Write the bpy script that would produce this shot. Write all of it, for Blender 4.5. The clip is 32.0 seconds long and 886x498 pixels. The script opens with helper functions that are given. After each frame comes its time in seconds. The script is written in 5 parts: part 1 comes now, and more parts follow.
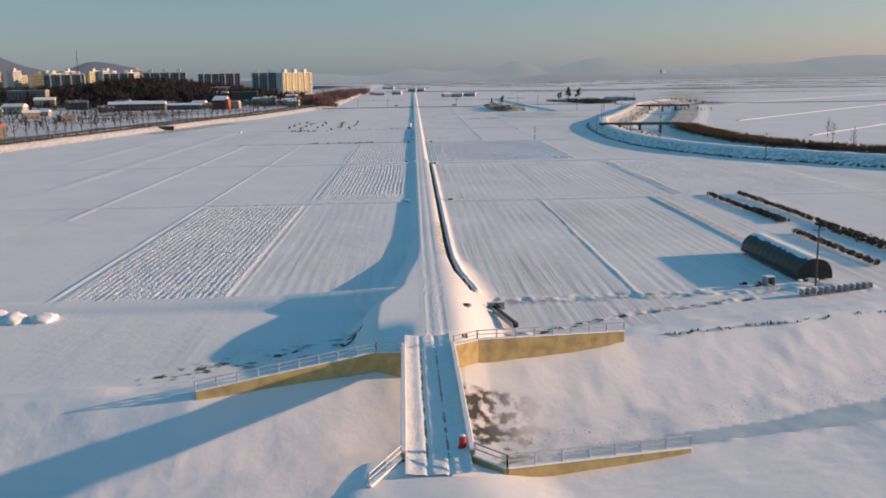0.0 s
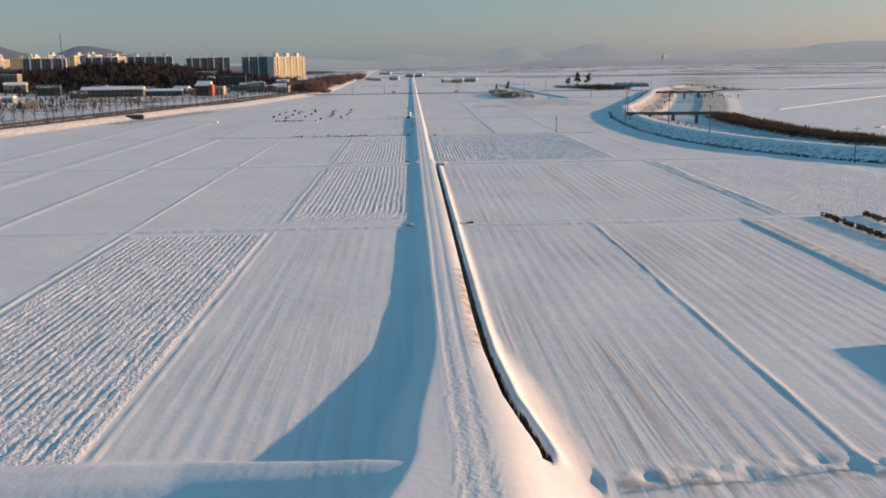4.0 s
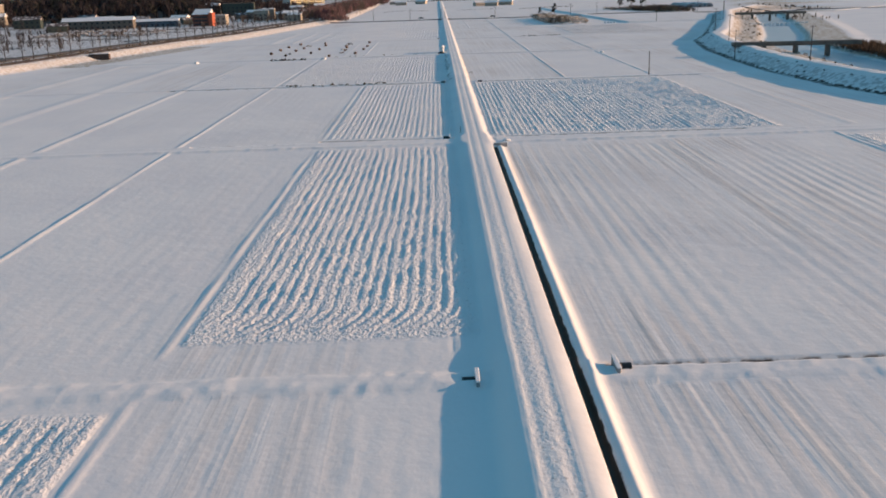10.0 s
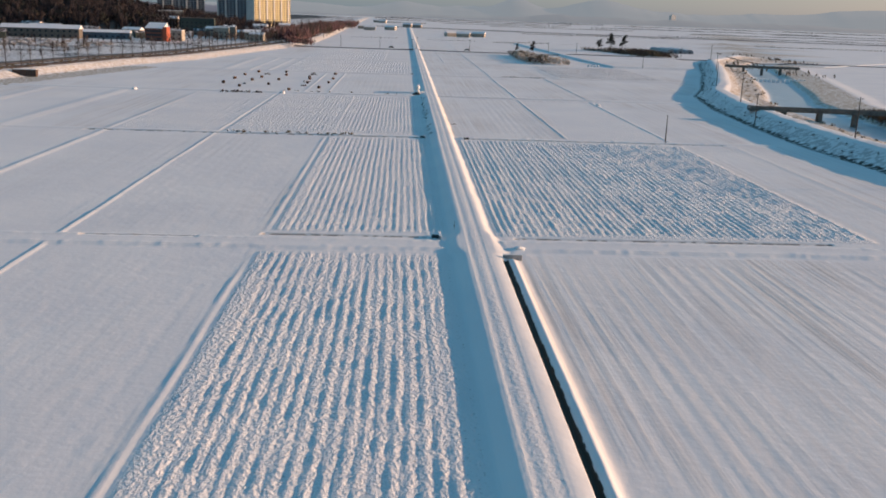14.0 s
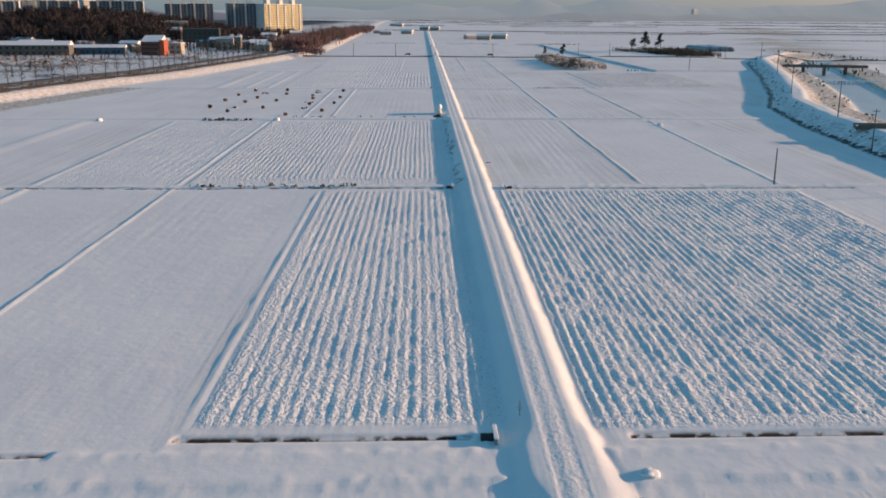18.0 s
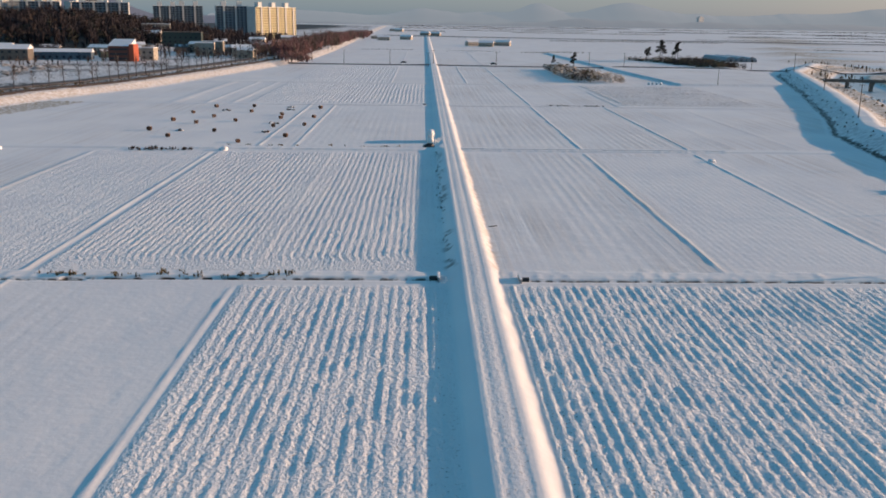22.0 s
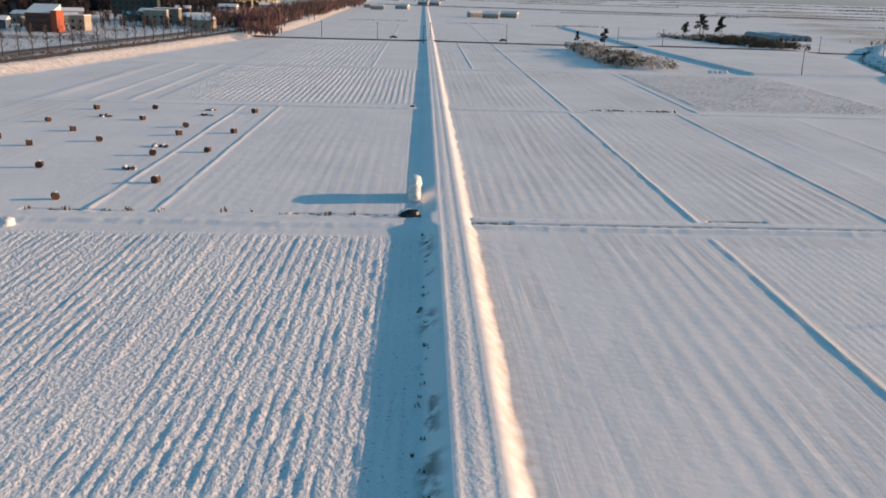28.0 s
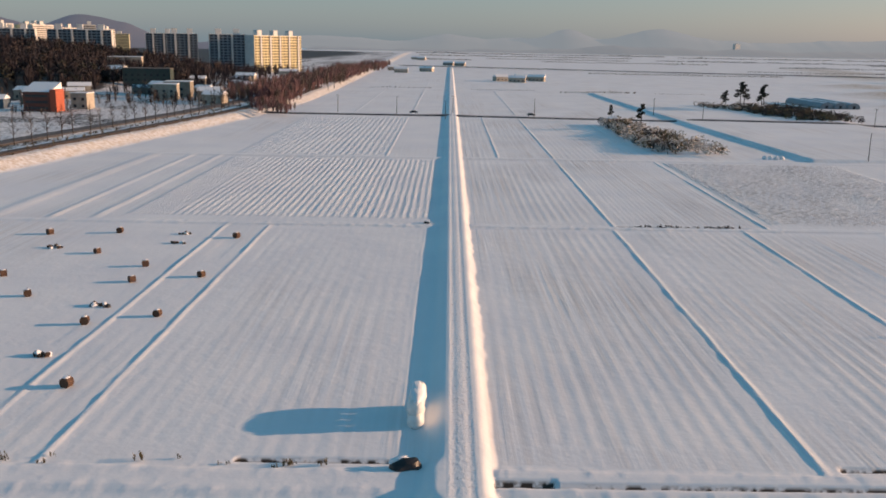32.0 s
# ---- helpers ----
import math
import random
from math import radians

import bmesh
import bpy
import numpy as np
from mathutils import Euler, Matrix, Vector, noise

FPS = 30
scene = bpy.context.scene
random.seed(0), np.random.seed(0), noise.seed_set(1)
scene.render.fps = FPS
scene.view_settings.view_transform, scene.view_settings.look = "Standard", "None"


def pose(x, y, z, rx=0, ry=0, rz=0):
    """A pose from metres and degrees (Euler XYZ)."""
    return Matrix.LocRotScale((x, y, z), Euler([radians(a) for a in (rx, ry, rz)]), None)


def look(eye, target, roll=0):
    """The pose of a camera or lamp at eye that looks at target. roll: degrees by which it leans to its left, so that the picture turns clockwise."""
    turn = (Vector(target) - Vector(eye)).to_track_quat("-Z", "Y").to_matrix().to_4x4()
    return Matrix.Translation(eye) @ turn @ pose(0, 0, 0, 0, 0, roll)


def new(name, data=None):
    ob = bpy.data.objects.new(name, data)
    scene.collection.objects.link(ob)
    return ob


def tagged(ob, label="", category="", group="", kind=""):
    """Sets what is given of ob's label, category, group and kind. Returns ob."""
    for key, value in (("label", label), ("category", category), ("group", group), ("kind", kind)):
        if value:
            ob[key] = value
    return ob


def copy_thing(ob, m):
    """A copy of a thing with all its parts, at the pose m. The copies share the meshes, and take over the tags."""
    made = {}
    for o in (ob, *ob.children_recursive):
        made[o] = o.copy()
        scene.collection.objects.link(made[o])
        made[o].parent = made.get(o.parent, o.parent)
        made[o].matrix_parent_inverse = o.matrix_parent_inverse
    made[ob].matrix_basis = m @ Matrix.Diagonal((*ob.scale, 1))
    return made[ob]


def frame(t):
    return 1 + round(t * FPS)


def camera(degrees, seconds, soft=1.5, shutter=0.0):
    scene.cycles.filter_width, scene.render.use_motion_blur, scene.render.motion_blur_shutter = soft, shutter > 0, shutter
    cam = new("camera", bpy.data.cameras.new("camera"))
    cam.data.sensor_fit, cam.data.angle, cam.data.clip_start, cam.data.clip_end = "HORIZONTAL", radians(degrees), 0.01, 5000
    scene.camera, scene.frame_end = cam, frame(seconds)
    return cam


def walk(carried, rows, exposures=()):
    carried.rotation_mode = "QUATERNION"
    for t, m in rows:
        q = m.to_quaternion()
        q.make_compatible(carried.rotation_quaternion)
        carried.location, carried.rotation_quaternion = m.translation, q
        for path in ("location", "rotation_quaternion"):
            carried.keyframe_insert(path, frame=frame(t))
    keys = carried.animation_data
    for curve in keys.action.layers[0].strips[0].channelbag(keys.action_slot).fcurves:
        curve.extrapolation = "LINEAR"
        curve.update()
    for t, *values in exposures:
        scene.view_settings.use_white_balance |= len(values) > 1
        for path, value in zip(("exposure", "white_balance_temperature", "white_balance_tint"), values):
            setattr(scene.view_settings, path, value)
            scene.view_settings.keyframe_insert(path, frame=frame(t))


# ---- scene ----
cam = camera(52.0, 32.0, soft=1.8)
PATH = [
    (0, (-9.84, -328.32, 31.09), (-5.85, -230.17, 12.37), -0.91),
    (0.5, (-9.96, -321.14, 30.93), (-5.60, -223.03, 12.05), -1.08),
    (1, (-10.15, -313.76, 30.82), (-6.05, -215.72, 11.54), -0.93),
    (1.5, (-10.08, -299.49, 29.64), (-6.67, -201.55, 9.75), -0.91),
    (2, (-10.24, -292.63, 29.58), (-6.57, -194.71, 9.65), -0.93),
    (2.5, (-10.39, -285.81, 29.55), (-6.52, -187.89, 9.61), -0.86),
    (3, (-10.53, -278.94, 29.53), (-6.48, -181.04, 9.52), -0.86),
    (3.5, (-10.69, -271.97, 29.52), (-6.46, -174.10, 9.43), -0.76),
    (5.5, (-10.95, -242.85, 29.46), (-6.14, -145.10, 8.92), -1.21),
    (6, (-10.94, -235.32, 29.44), (-6.08, -137.60, 8.80), -1.34),
    (6.5, (-10.90, -227.78, 29.43), (-6.28, -131.29, 3.55), -1.39),
    (7, (-10.85, -220.14, 29.43), (-6.30, -123.68, 3.45), -1.41),
    (7.5, (-10.87, -212.50, 29.43), (-6.30, -116.07, 3.35), -1.52),
    (8, (-10.97, -204.83, 29.42), (-6.40, -108.41, 3.28), -1.67),
    (8.5, (-11.18, -197.15, 29.42), (-6.52, -100.73, 3.30), -1.71),
    (9, (-11.46, -189.44, 29.43), (-6.67, -93.05, 3.27), -1.76),
    (10, (-12.03, -161.79, 27.67), (-11.15, -65.77, -0.25), -1.84),
    (10.5, (-12.33, -154.08, 27.76), (-11.48, -58.04, -0.10), -1.94),
    (11, (-12.61, -146.35, 27.86), (-11.81, -50.28, 0.14), -2.07),
    (11.5, (-12.97, -138.67, 27.95), (-12.27, -42.56, 0.33), -2.16),
    (12, (-13.45, -131.03, 28.03), (-12.79, -34.91, 0.46), -2.16),
    (13, (-14.65, -128.99, 30.15), (-8.63, -32.44, 4.81), 1.83),
    (13.5, (-15.09, -121.42, 30.21), (-9.12, -24.87, 4.86), 1.89),
    (14, (-15.47, -113.88, 30.24), (-9.58, -17.32, 4.92), 1.99),
    (14.5, (-15.79, -106.32, 30.29), (-9.99, -9.75, 4.97), 2.17),
    (16.5, (-16.01, -76.12, 30.72), (-10.74, 20.47, 5.38), 3.07),
    (17, (-15.71, -68.92, 30.93), (-10.57, 27.70, 5.69), 3.26),
    (17.5, (-15.31, -61.98, 31.15), (-10.26, 34.67, 5.96), 3.49),
    (18, (-14.84, -55.38, 31.30), (-11.41, 41.31, 6.04), 0.26),
    (18.5, (-14.33, -48.43, 31.46), (-10.94, 48.29, 6.31), 0.46),
    (19, (-13.82, -41.39, 31.51), (-10.48, 55.34, 6.37), 0.59),
    (19.5, (-13.28, -34.16, 31.46), (-9.93, 62.58, 6.36), 0.67),
    (20, (-12.70, -26.83, 31.34), (-9.39, 69.91, 6.26), 0.71),
    (20.5, (-12.07, -19.42, 31.19), (-8.78, 77.36, 6.26), 0.88),
    (21, (-11.49, -11.93, 31.03), (-8.20, 84.88, 6.18), 0.89),
    (21.5, (-11.00, -4.39, 30.85), (-7.70, 92.43, 6.05), 0.89),
    (22, (-10.59, 3.29, 30.68), (-7.19, 100.13, 5.97), 0.80),
    (22.5, (-10.29, 11.05, 30.51), (-6.81, 107.91, 5.90), 0.81),
    (23, (-10.12, 18.78, 30.37), (-6.55, 115.66, 5.83), 0.73),
    (24, (-9.31, 47.59, 28.16), (-5.33, 143.49, 0.12), 1.02),
    (24.5, (-9.05, 55.29, 28.05), (-5.07, 151.21, 0.07), 1.22),
    (25, (-8.76, 63.02, 27.96), (-4.79, 158.95, 0.01), 1.37),
    (25.5, (-8.48, 70.77, 27.93), (-4.51, 166.72, 0.02), 1.37),
    (27.5, (-7.12, 101.78, 28.22), (-3.35, 197.78, 0.46), 1.61),
    (28, (-6.73, 109.64, 28.47), (-2.98, 205.65, 0.75), 1.58),
    (28.5, (-6.36, 117.49, 28.80), (-2.65, 213.52, 1.14), 1.57),
    (29, (-6.06, 125.30, 29.19), (-2.30, 221.35, 1.63), 1.67),
    (29.5, (-5.82, 133.10, 29.66), (-1.95, 229.20, 2.29), 1.71),
    (30, (-5.52, 140.87, 30.24), (-1.59, 237.03, 3.06), 1.75),
    (30.5, (-5.20, 148.65, 30.91), (-1.25, 244.86, 3.93), 1.79),
    (31, (-4.78, 156.42, 31.64), (-0.93, 252.71, 4.93), 1.72),
    (32, (-4.27, 148.65, 36.71), (-3.57, 246.14, 14.45), 1.00),
]
walk(cam, [(t, look(eye, target, roll)) for t, eye, target, roll in PATH], exposures=[
    (0, 0.08, 6550, 2), (2, 0.06, 6580, 1), (6, 0.08, 6850, 2), (8, 0.08, 6800, 2), (11, 0.1, 6700, 0), (14, 0.08, 6650, 1), (18, 0.05, 6450, 0),
    (21, 0.03, 6330, -1), (23, 0.03, 6300, 0), (24.5, 0.08, 6480, 0), (28, 0.08, 6640, 0), (30, 0.08, 6650, 1), (32, 0.06, 6850, 2)])

# ---- light ----
SUN_EL, SUN_AZ = radians(10.5), radians(8.0)      # azimuth counted from +x towards +y
sun_to = Vector((math.cos(SUN_EL) * math.cos(SUN_AZ), math.cos(SUN_EL) * math.sin(SUN_AZ), math.sin(SUN_EL)))
world = bpy.data.worlds.new("sky")
scene.world = world
world.use_nodes = True
wn = world.node_tree
sky = wn.nodes.new("ShaderNodeTexSky")
sky.sky_type, sky.sun_disc = "NISHITA", False
sky.sun_elevation, sky.sun_rotation = SUN_EL, math.pi / 2 - SUN_AZ
sky.dust_density, sky.ozone_density, sky.air_density = 0.7, 2.6, 1.0
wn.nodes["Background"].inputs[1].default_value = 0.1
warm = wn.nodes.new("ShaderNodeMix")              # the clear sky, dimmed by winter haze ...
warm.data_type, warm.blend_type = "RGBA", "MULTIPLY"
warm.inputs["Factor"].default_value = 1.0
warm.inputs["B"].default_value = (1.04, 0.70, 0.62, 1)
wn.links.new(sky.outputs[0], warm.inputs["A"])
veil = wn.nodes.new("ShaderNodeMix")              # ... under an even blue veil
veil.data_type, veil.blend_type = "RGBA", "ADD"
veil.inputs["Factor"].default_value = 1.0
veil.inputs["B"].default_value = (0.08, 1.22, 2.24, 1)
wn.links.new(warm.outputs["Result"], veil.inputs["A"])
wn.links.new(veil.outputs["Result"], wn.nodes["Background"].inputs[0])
sun = new("sun", bpy.data.lights.new("sun", "SUN"))
sun.data.energy, sun.data.angle, sun.data.color = 6.0, radians(0.6), (1.0, 0.60, 0.40)
sun.matrix_world = look((0, 0, 60), Vector((0, 0, 60)) - sun_to)


# ---- materials ----
def rgb(c):
    return (c[0], c[1], c[2], 1.0)


def material(name, base, other=None, scale=3.0, rough=0.8, bump=0.0, bump_scale=20.0, stretch=(1, 1, 1), metal=0.0, low=0.4, high=0.65, rand=0.0, detail=5.0):
    m = bpy.data.materials.new(name)
    m.use_nodes = True
    n, l = m.node_tree.nodes, m.node_tree.links
    b = n["Principled BSDF"]
    b.inputs["Base Color"].default_value = rgb(base)
    b.inputs["Roughness"].default_value = rough
    b.inputs["Metallic"].default_value = metal
    tc = n.new("ShaderNodeTexCoord")
    mp = n.new("ShaderNodeMapping")
    mp.inputs["Scale"].default_value = stretch
    l.new(tc.outputs["Object"], mp.inputs["Vector"])
    out = None
    if other:
        no = n.new("ShaderNodeTexNoise")
        no.inputs["Scale"].default_value, no.inputs["Detail"].default_value = scale, detail
        l.new(mp.outputs[0], no.inputs["Vector"])
        ra = n.new("ShaderNodeMapRange")
        ra.inputs["From Min"].default_value, ra.inputs["From Max"].default_value = low, high
        l.new(no.outputs["Fac"], ra.inputs["Value"])
        mx = n.new("ShaderNodeMix")
        mx.data_type = "RGBA"
        mx.inputs["A"].default_value, mx.inputs["B"].default_value = rgb(base), rgb(other)
        l.new(ra.outputs[0], mx.inputs["Factor"])
        out = mx.outputs["Result"]
    if rand:
        oi = n.new("ShaderNodeObjectInfo")
        hs = n.new("ShaderNodeHueSaturation")
        r2 = n.new("ShaderNodeMapRange")
        r2.inputs["To Min"].default_value, r2.inputs["To Max"].default_value = 1 - rand, 1 + rand
        l.new(oi.outputs["Random"], r2.inputs["Value"])
        l.new(r2.outputs[0], hs.inputs["Value"])
        hs.inputs["Color"].default_value = rgb(base)
        if out:
            l.new(out, hs.inputs["Color"])
        out = hs.outputs[0]
    if out:
        l.new(out, b.inputs["Base Color"])
    if bump:
        n2 = n.new("ShaderNodeTexNoise")
        n2.inputs["Scale"].default_value, n2.inputs["Detail"].default_value = bump_scale, 6.0
        l.new(mp.outputs[0], n2.inputs["Vector"])
        bp = n.new("ShaderNodeBump")
        bp.inputs["Strength"].default_value, bp.inputs["Distance"].default_value = 1.0, bump
        l.new(n2.outputs["Fac"], bp.inputs["Height"])
        l.new(bp.outputs[0], b.inputs["Normal"])
    return m


def ground_material():
    """Snow over stubble and soil; the attributes tell where straw, soil, ice and reed litter come through."""
    m = bpy.data.materials.new("field_snow")
    m.use_nodes = True
    n, l = m.node_tree.nodes, m.node_tree.links
    b = n["Principled BSDF"]
    b.inputs["Roughness"].default_value = 0.6
    b.inputs["IOR"].default_value = 1.31
    tc = n.new("ShaderNodeTexCoord")

    def noise_of(scale, detail=5.0, stretch=None):
        t = n.new("ShaderNodeTexNoise")
        t.inputs["Scale"].default_value, t.inputs["Detail"].default_value = scale, detail
        if stretch:
            mp = n.new("ShaderNodeMapping")
            mp.inputs["Scale"].default_value = stretch
            l.new(tc.outputs["Object"], mp.inputs["Vector"])
            l.new(mp.outputs[0], t.inputs["Vector"])
        else:
            l.new(tc.outputs["Object"], t.inputs["Vector"])
        return t.outputs["Fac"]

    def ranged(v, a, c, lo=0.0, hi=1.0):
        r = n.new("ShaderNodeMapRange")
        for k, x in (("From Min", a), ("From Max", c), ("To Min", lo), ("To Max", hi)):
            r.inputs[k].default_value = x
        l.new(v, r.inputs["Value"])
        return r.outputs[0]

    def mul(a, c):
        t = n.new("ShaderNodeMath")
        t.operation = "MULTIPLY"
        l.new(a, t.inputs[0])
        l.new(c, t.inputs[1])
        return t.outputs[0]

    def mix(f, a, c):
        t = n.new("ShaderNodeMix")
        t.data_type = "RGBA"
        l.new(f, t.inputs["Factor"])
        for k, v in (("A", a), ("B", c)):
            if isinstance(v, tuple):
                t.inputs[k].default_value = rgb(v)
            else:
                l.new(v, t.inputs[k])
        return t.outputs["Result"]

    def attr(name):
        t = n.new("ShaderNodeAttribute")
        t.attribute_name = name
        return t.outputs["Fac"]

    snow = mix(ranged(noise_of(0.05, 3.0), 0.35, 0.65), (0.80, 0.80, 0.82), (0.87, 0.86, 0.86))
    # stubble drilled in rows along the plots, half buried
    rows = ranged(noise_of(1.0, 4.0, (1.1, 0.012, 1.0)), 0.40, 0.66)
    patch = ranged(noise_of(0.045, 4.0, (1.0, 0.45, 1.0)), 0.38, 0.66)
    straw = mul(mul(rows, patch), ranged(attr("stubble"), 0, 1.4, 0, 0.65))
    col = mix(straw, snow, (0.44, 0.37, 0.32))
    crumbs = mul(ranged(noise_of(3.4, 6.0), 0.60, 0.68), attr("clods"))
    col = mix(crumbs, col, (0.13, 0.09, 0.065))
    dry = mul(ranged(noise_of(0.8, 6.0), 0.36, 0.62), attr("grass"))
    col = mix(dry, col, (0.36, 0.265, 0.145))
    bare = n.new("ShaderNodeMath")
    bare.operation = "MAXIMUM"
    l.new(mul(ranged(noise_of(0.7, 7.0), 0.44, 0.56), attr("soil")), bare.inputs[0])
    l.new(ranged(attr("soil"), 1.4, 2.4), bare.inputs[1])
    bare = bare.outputs[0]
    col = mix(bare, col, (0.055, 0.045, 0.038))
    ice = attr("ice")
    # ice, coloured darker and bluer to include the shade lying on the canal bed
    col = mix(ranged(ice, 0, 1, 0, 0.75), col, (0.36, 0.48, 0.56))
    l.new(col, b.inputs["Base Color"])
    l.new(ranged(ice, 0, 1, 0.6, 0.35), b.inputs["Roughness"])

    def relief(h, dist, below=None):
        bp = n.new("ShaderNodeBump")
        bp.inputs["Strength"].default_value, bp.inputs["Distance"].default_value = 1.0, dist
        l.new(h, bp.inputs["Height"])
        if below:
            l.new(below, bp.inputs["Normal"])
        return bp.outputs[0]

    nm = relief(noise_of(1.3, 8.0), 0.035)
    nm = relief(mul(mul(noise_of(1.0, 6.0, (1.8, 0.035, 1.0)), patch), attr("stubble")), 0.075, nm)
    nm = relief(mul(noise_of(2.6, 7.0, (1.0, 0.7, 1.0)), attr("plough")), 0.26, nm)
    l.new(nm, b.inputs["Normal"])
    return m


SNOW_FIELD = ground_material()
SNOW = material("snow", (0.80, 0.81, 0.84), (0.86, 0.85, 0.85), 1.5, 0.7, bump=0.06, bump_scale=3.0)
CONCRETE = material("concrete", (0.55, 0.42, 0.18), (0.38, 0.29, 0.14), 0.9, 0.85, bump=0.02, bump_scale=9.0)
GREY_CONCRETE = material("grey_concrete", (0.36, 0.36, 0.36), (0.26, 0.26, 0.27), 1.8, 0.9, bump=0.01, bump_scale=20.0)
STEEL = material("galvanised_rail", (0.62, 0.64, 0.67), (0.48, 0.50, 0.53), 6.0, 0.45, metal=0.5)
ASPHALT = material("asphalt", (0.05, 0.052, 0.056), (0.10, 0.10, 0.11), 0.4, 0.9, bump=0.01, bump_scale=30.0)
DARK_FILM = material("black_plastic_film", (0.010, 0.010, 0.012), (0.022, 0.022, 0.024), 1.2, 0.45, bump=0.03, bump_scale=4.0)
STRAW = material("straw", (0.11, 0.06, 0.038), (0.06, 0.035, 0.024), 5.0, 0.9, bump=0.06, bump_scale=14.0, rand=0.25)
BARK = material("bark", (0.06, 0.05, 0.045), (0.035, 0.03, 0.028), 6.0, 0.9, bump=0.02, bump_scale=25.0)
RED_TWIG = material("reddish_twig", (0.22, 0.12, 0.12), (0.13, 0.075, 0.08), 0.3, 0.9, low=0.3, high=0.7)
WOOD_DARK = material("bare_wood", (0.022, 0.020, 0.027), (0.030, 0.022, 0.027), 0.1, 0.9, low=0.3, high=0.7)
TWIG = material("twig", (0.10, 0.08, 0.07), (0.06, 0.05, 0.045), 2.0, 0.9, rand=0.2)
PINE = material("pine_needles", (0.022, 0.026, 0.020), (0.040, 0.040, 0.030), 1.2, 0.9, low=0.3, high=0.8)
SHRUB = material("shrub_leaves", (0.16, 0.125, 0.06), (0.09, 0.075, 0.05), 0.8, 0.9, low=0.3, high=0.75)
FROST = material("frosted_shrub", (0.62, 0.60, 0.58), (0.36, 0.31, 0.25), 0.7, 0.9, low=0.35, high=0.7)
REED = material("dry_reed", (0.15, 0.09, 0.05), (0.09, 0.055, 0.035), 0.15, 0.95, low=0.3, high=0.7)
WOOD_POLE = material("pole_wood", (0.085, 0.075, 0.07), (0.05, 0.045, 0.042), 3.0, 0.85)
WHITE_WRAP = material("white_wrap", (0.78, 0.78, 0.76), (0.70, 0.69, 0.66), 2.0, 0.5, bump=0.05, bump_scale=3.0)
RED_PAINT = material("orange_red_wall", (0.42, 0.10, 0.05), (0.34, 0.08, 0.045), 1.5, 0.75)
PLASTIC_RED = material("red_plastic", (0.55, 0.03, 0.03), (0.42, 0.025, 0.025), 4.0, 0.5)
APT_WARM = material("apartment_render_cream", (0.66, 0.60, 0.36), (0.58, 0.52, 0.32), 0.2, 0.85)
# dark blue-grey holds the shade of facades turned away from the sun
APT_SHADED = material("apartment_render_shaded", (0.22, 0.27, 0.32), (0.18, 0.22, 0.27), 0.2, 0.85)
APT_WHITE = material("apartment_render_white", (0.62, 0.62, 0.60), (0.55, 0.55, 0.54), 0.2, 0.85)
GLASS_DARK = material("window_glass", (0.03, 0.04, 0.05), None, rough=0.15)
HOUSE_WALL = material("house_render", (0.36, 0.33, 0.28), (0.28, 0.25, 0.21), 0.6, 0.85, rand=0.25)
CAR_PAINT = material("dark_car_paint", (0.03, 0.03, 0.035), None, rough=0.25)
RUBBER = material("rubber", (0.02, 0.02, 0.02), None, rough=0.8)


# ---- mesh helpers ----
def make(name, verts, faces, mat, parent=None, smooth=False):
    me = bpy.data.meshes.new(name)
    me.from_pydata([tuple(v) for v in verts], [], faces)
    me.materials.append(mat)
    if smooth:
        me.polygons.foreach_set("use_smooth", [True] * len(me.polygons))
    ob = new(name, me)
    if parent:
        ob.parent = parent
    return ob


def part(name, bm, mat, parent=None, label="", smooth=False):
    me = bpy.data.meshes.new(name)
    bm.normal_update()
    bm.to_mesh(me)
    bm.free()
    me.materials.append(mat)
    if smooth:
        me.polygons.foreach_set("use_smooth", [True] * len(me.polygons))
    ob = new(name, me)
    if parent:
        ob.parent = parent
    if label:
        tagged(ob, label=label)
    return ob


def empty(name, m=None):
    ob = new(name)
    ob.empty_display_size = 0.3
    if m is not None:
        ob.matrix_world = m
    return ob


def add_box(bm, x0, x1, y0, y1, z0, z1, bevel=0.0):
    vs = [bm.verts.new(p) for p in ((x0, y0, z0), (x1, y0, z0), (x1, y1, z0), (x0, y1, z0), (x0, y0, z1), (x1, y0, z1), (x1, y1, z1), (x0, y1, z1))]
    fs = [bm.faces.new([vs[i] for i in f]) for f in ((3, 2, 1, 0), (4, 5, 6, 7), (0, 1, 5, 4), (1, 2, 6, 5), (2, 3, 7, 6), (3, 0, 4, 7))]
    if bevel:
        es = list({e for f in fs for e in f.edges})
        bmesh.ops.bevel(bm, geom=es, offset=bevel, segments=1, affect="EDGES")
    return bm


def box(x0, x1, y0, y1, z0, z1, bevel=0.0):
    return add_box(bmesh.new(), x0, x1, y0, y1, z0, z1, bevel)


def add_tube(bm, a, b, r0, r1, sides=6, caps=True):
    a, b = Vector(a), Vector(b)
    d = (b - a).normalized()
    s = d.orthogonal().normalized()
    t = d.cross(s)
    rings = []
    for p, r in ((a, r0), (b, r1)):
        rings.append([bm.verts.new(p + r * (math.cos(2 * math.pi * k / sides) * s + math.sin(2 * math.pi * k / sides) * t)) for k in range(sides)])
    for k in range(sides):
        bm.faces.new((rings[0][k], rings[0][(k + 1) % sides], rings[1][(k + 1) % sides], rings[1][k]))
    if caps:
        bm.faces.new(rings[0][::-1])
        bm.faces.new(rings[1])
    return bm


def tube(a, b, r0, r1=None, sides=6):
    return add_tube(bmesh.new(), a, b, r0, r0 if r1 is None else r1, sides)


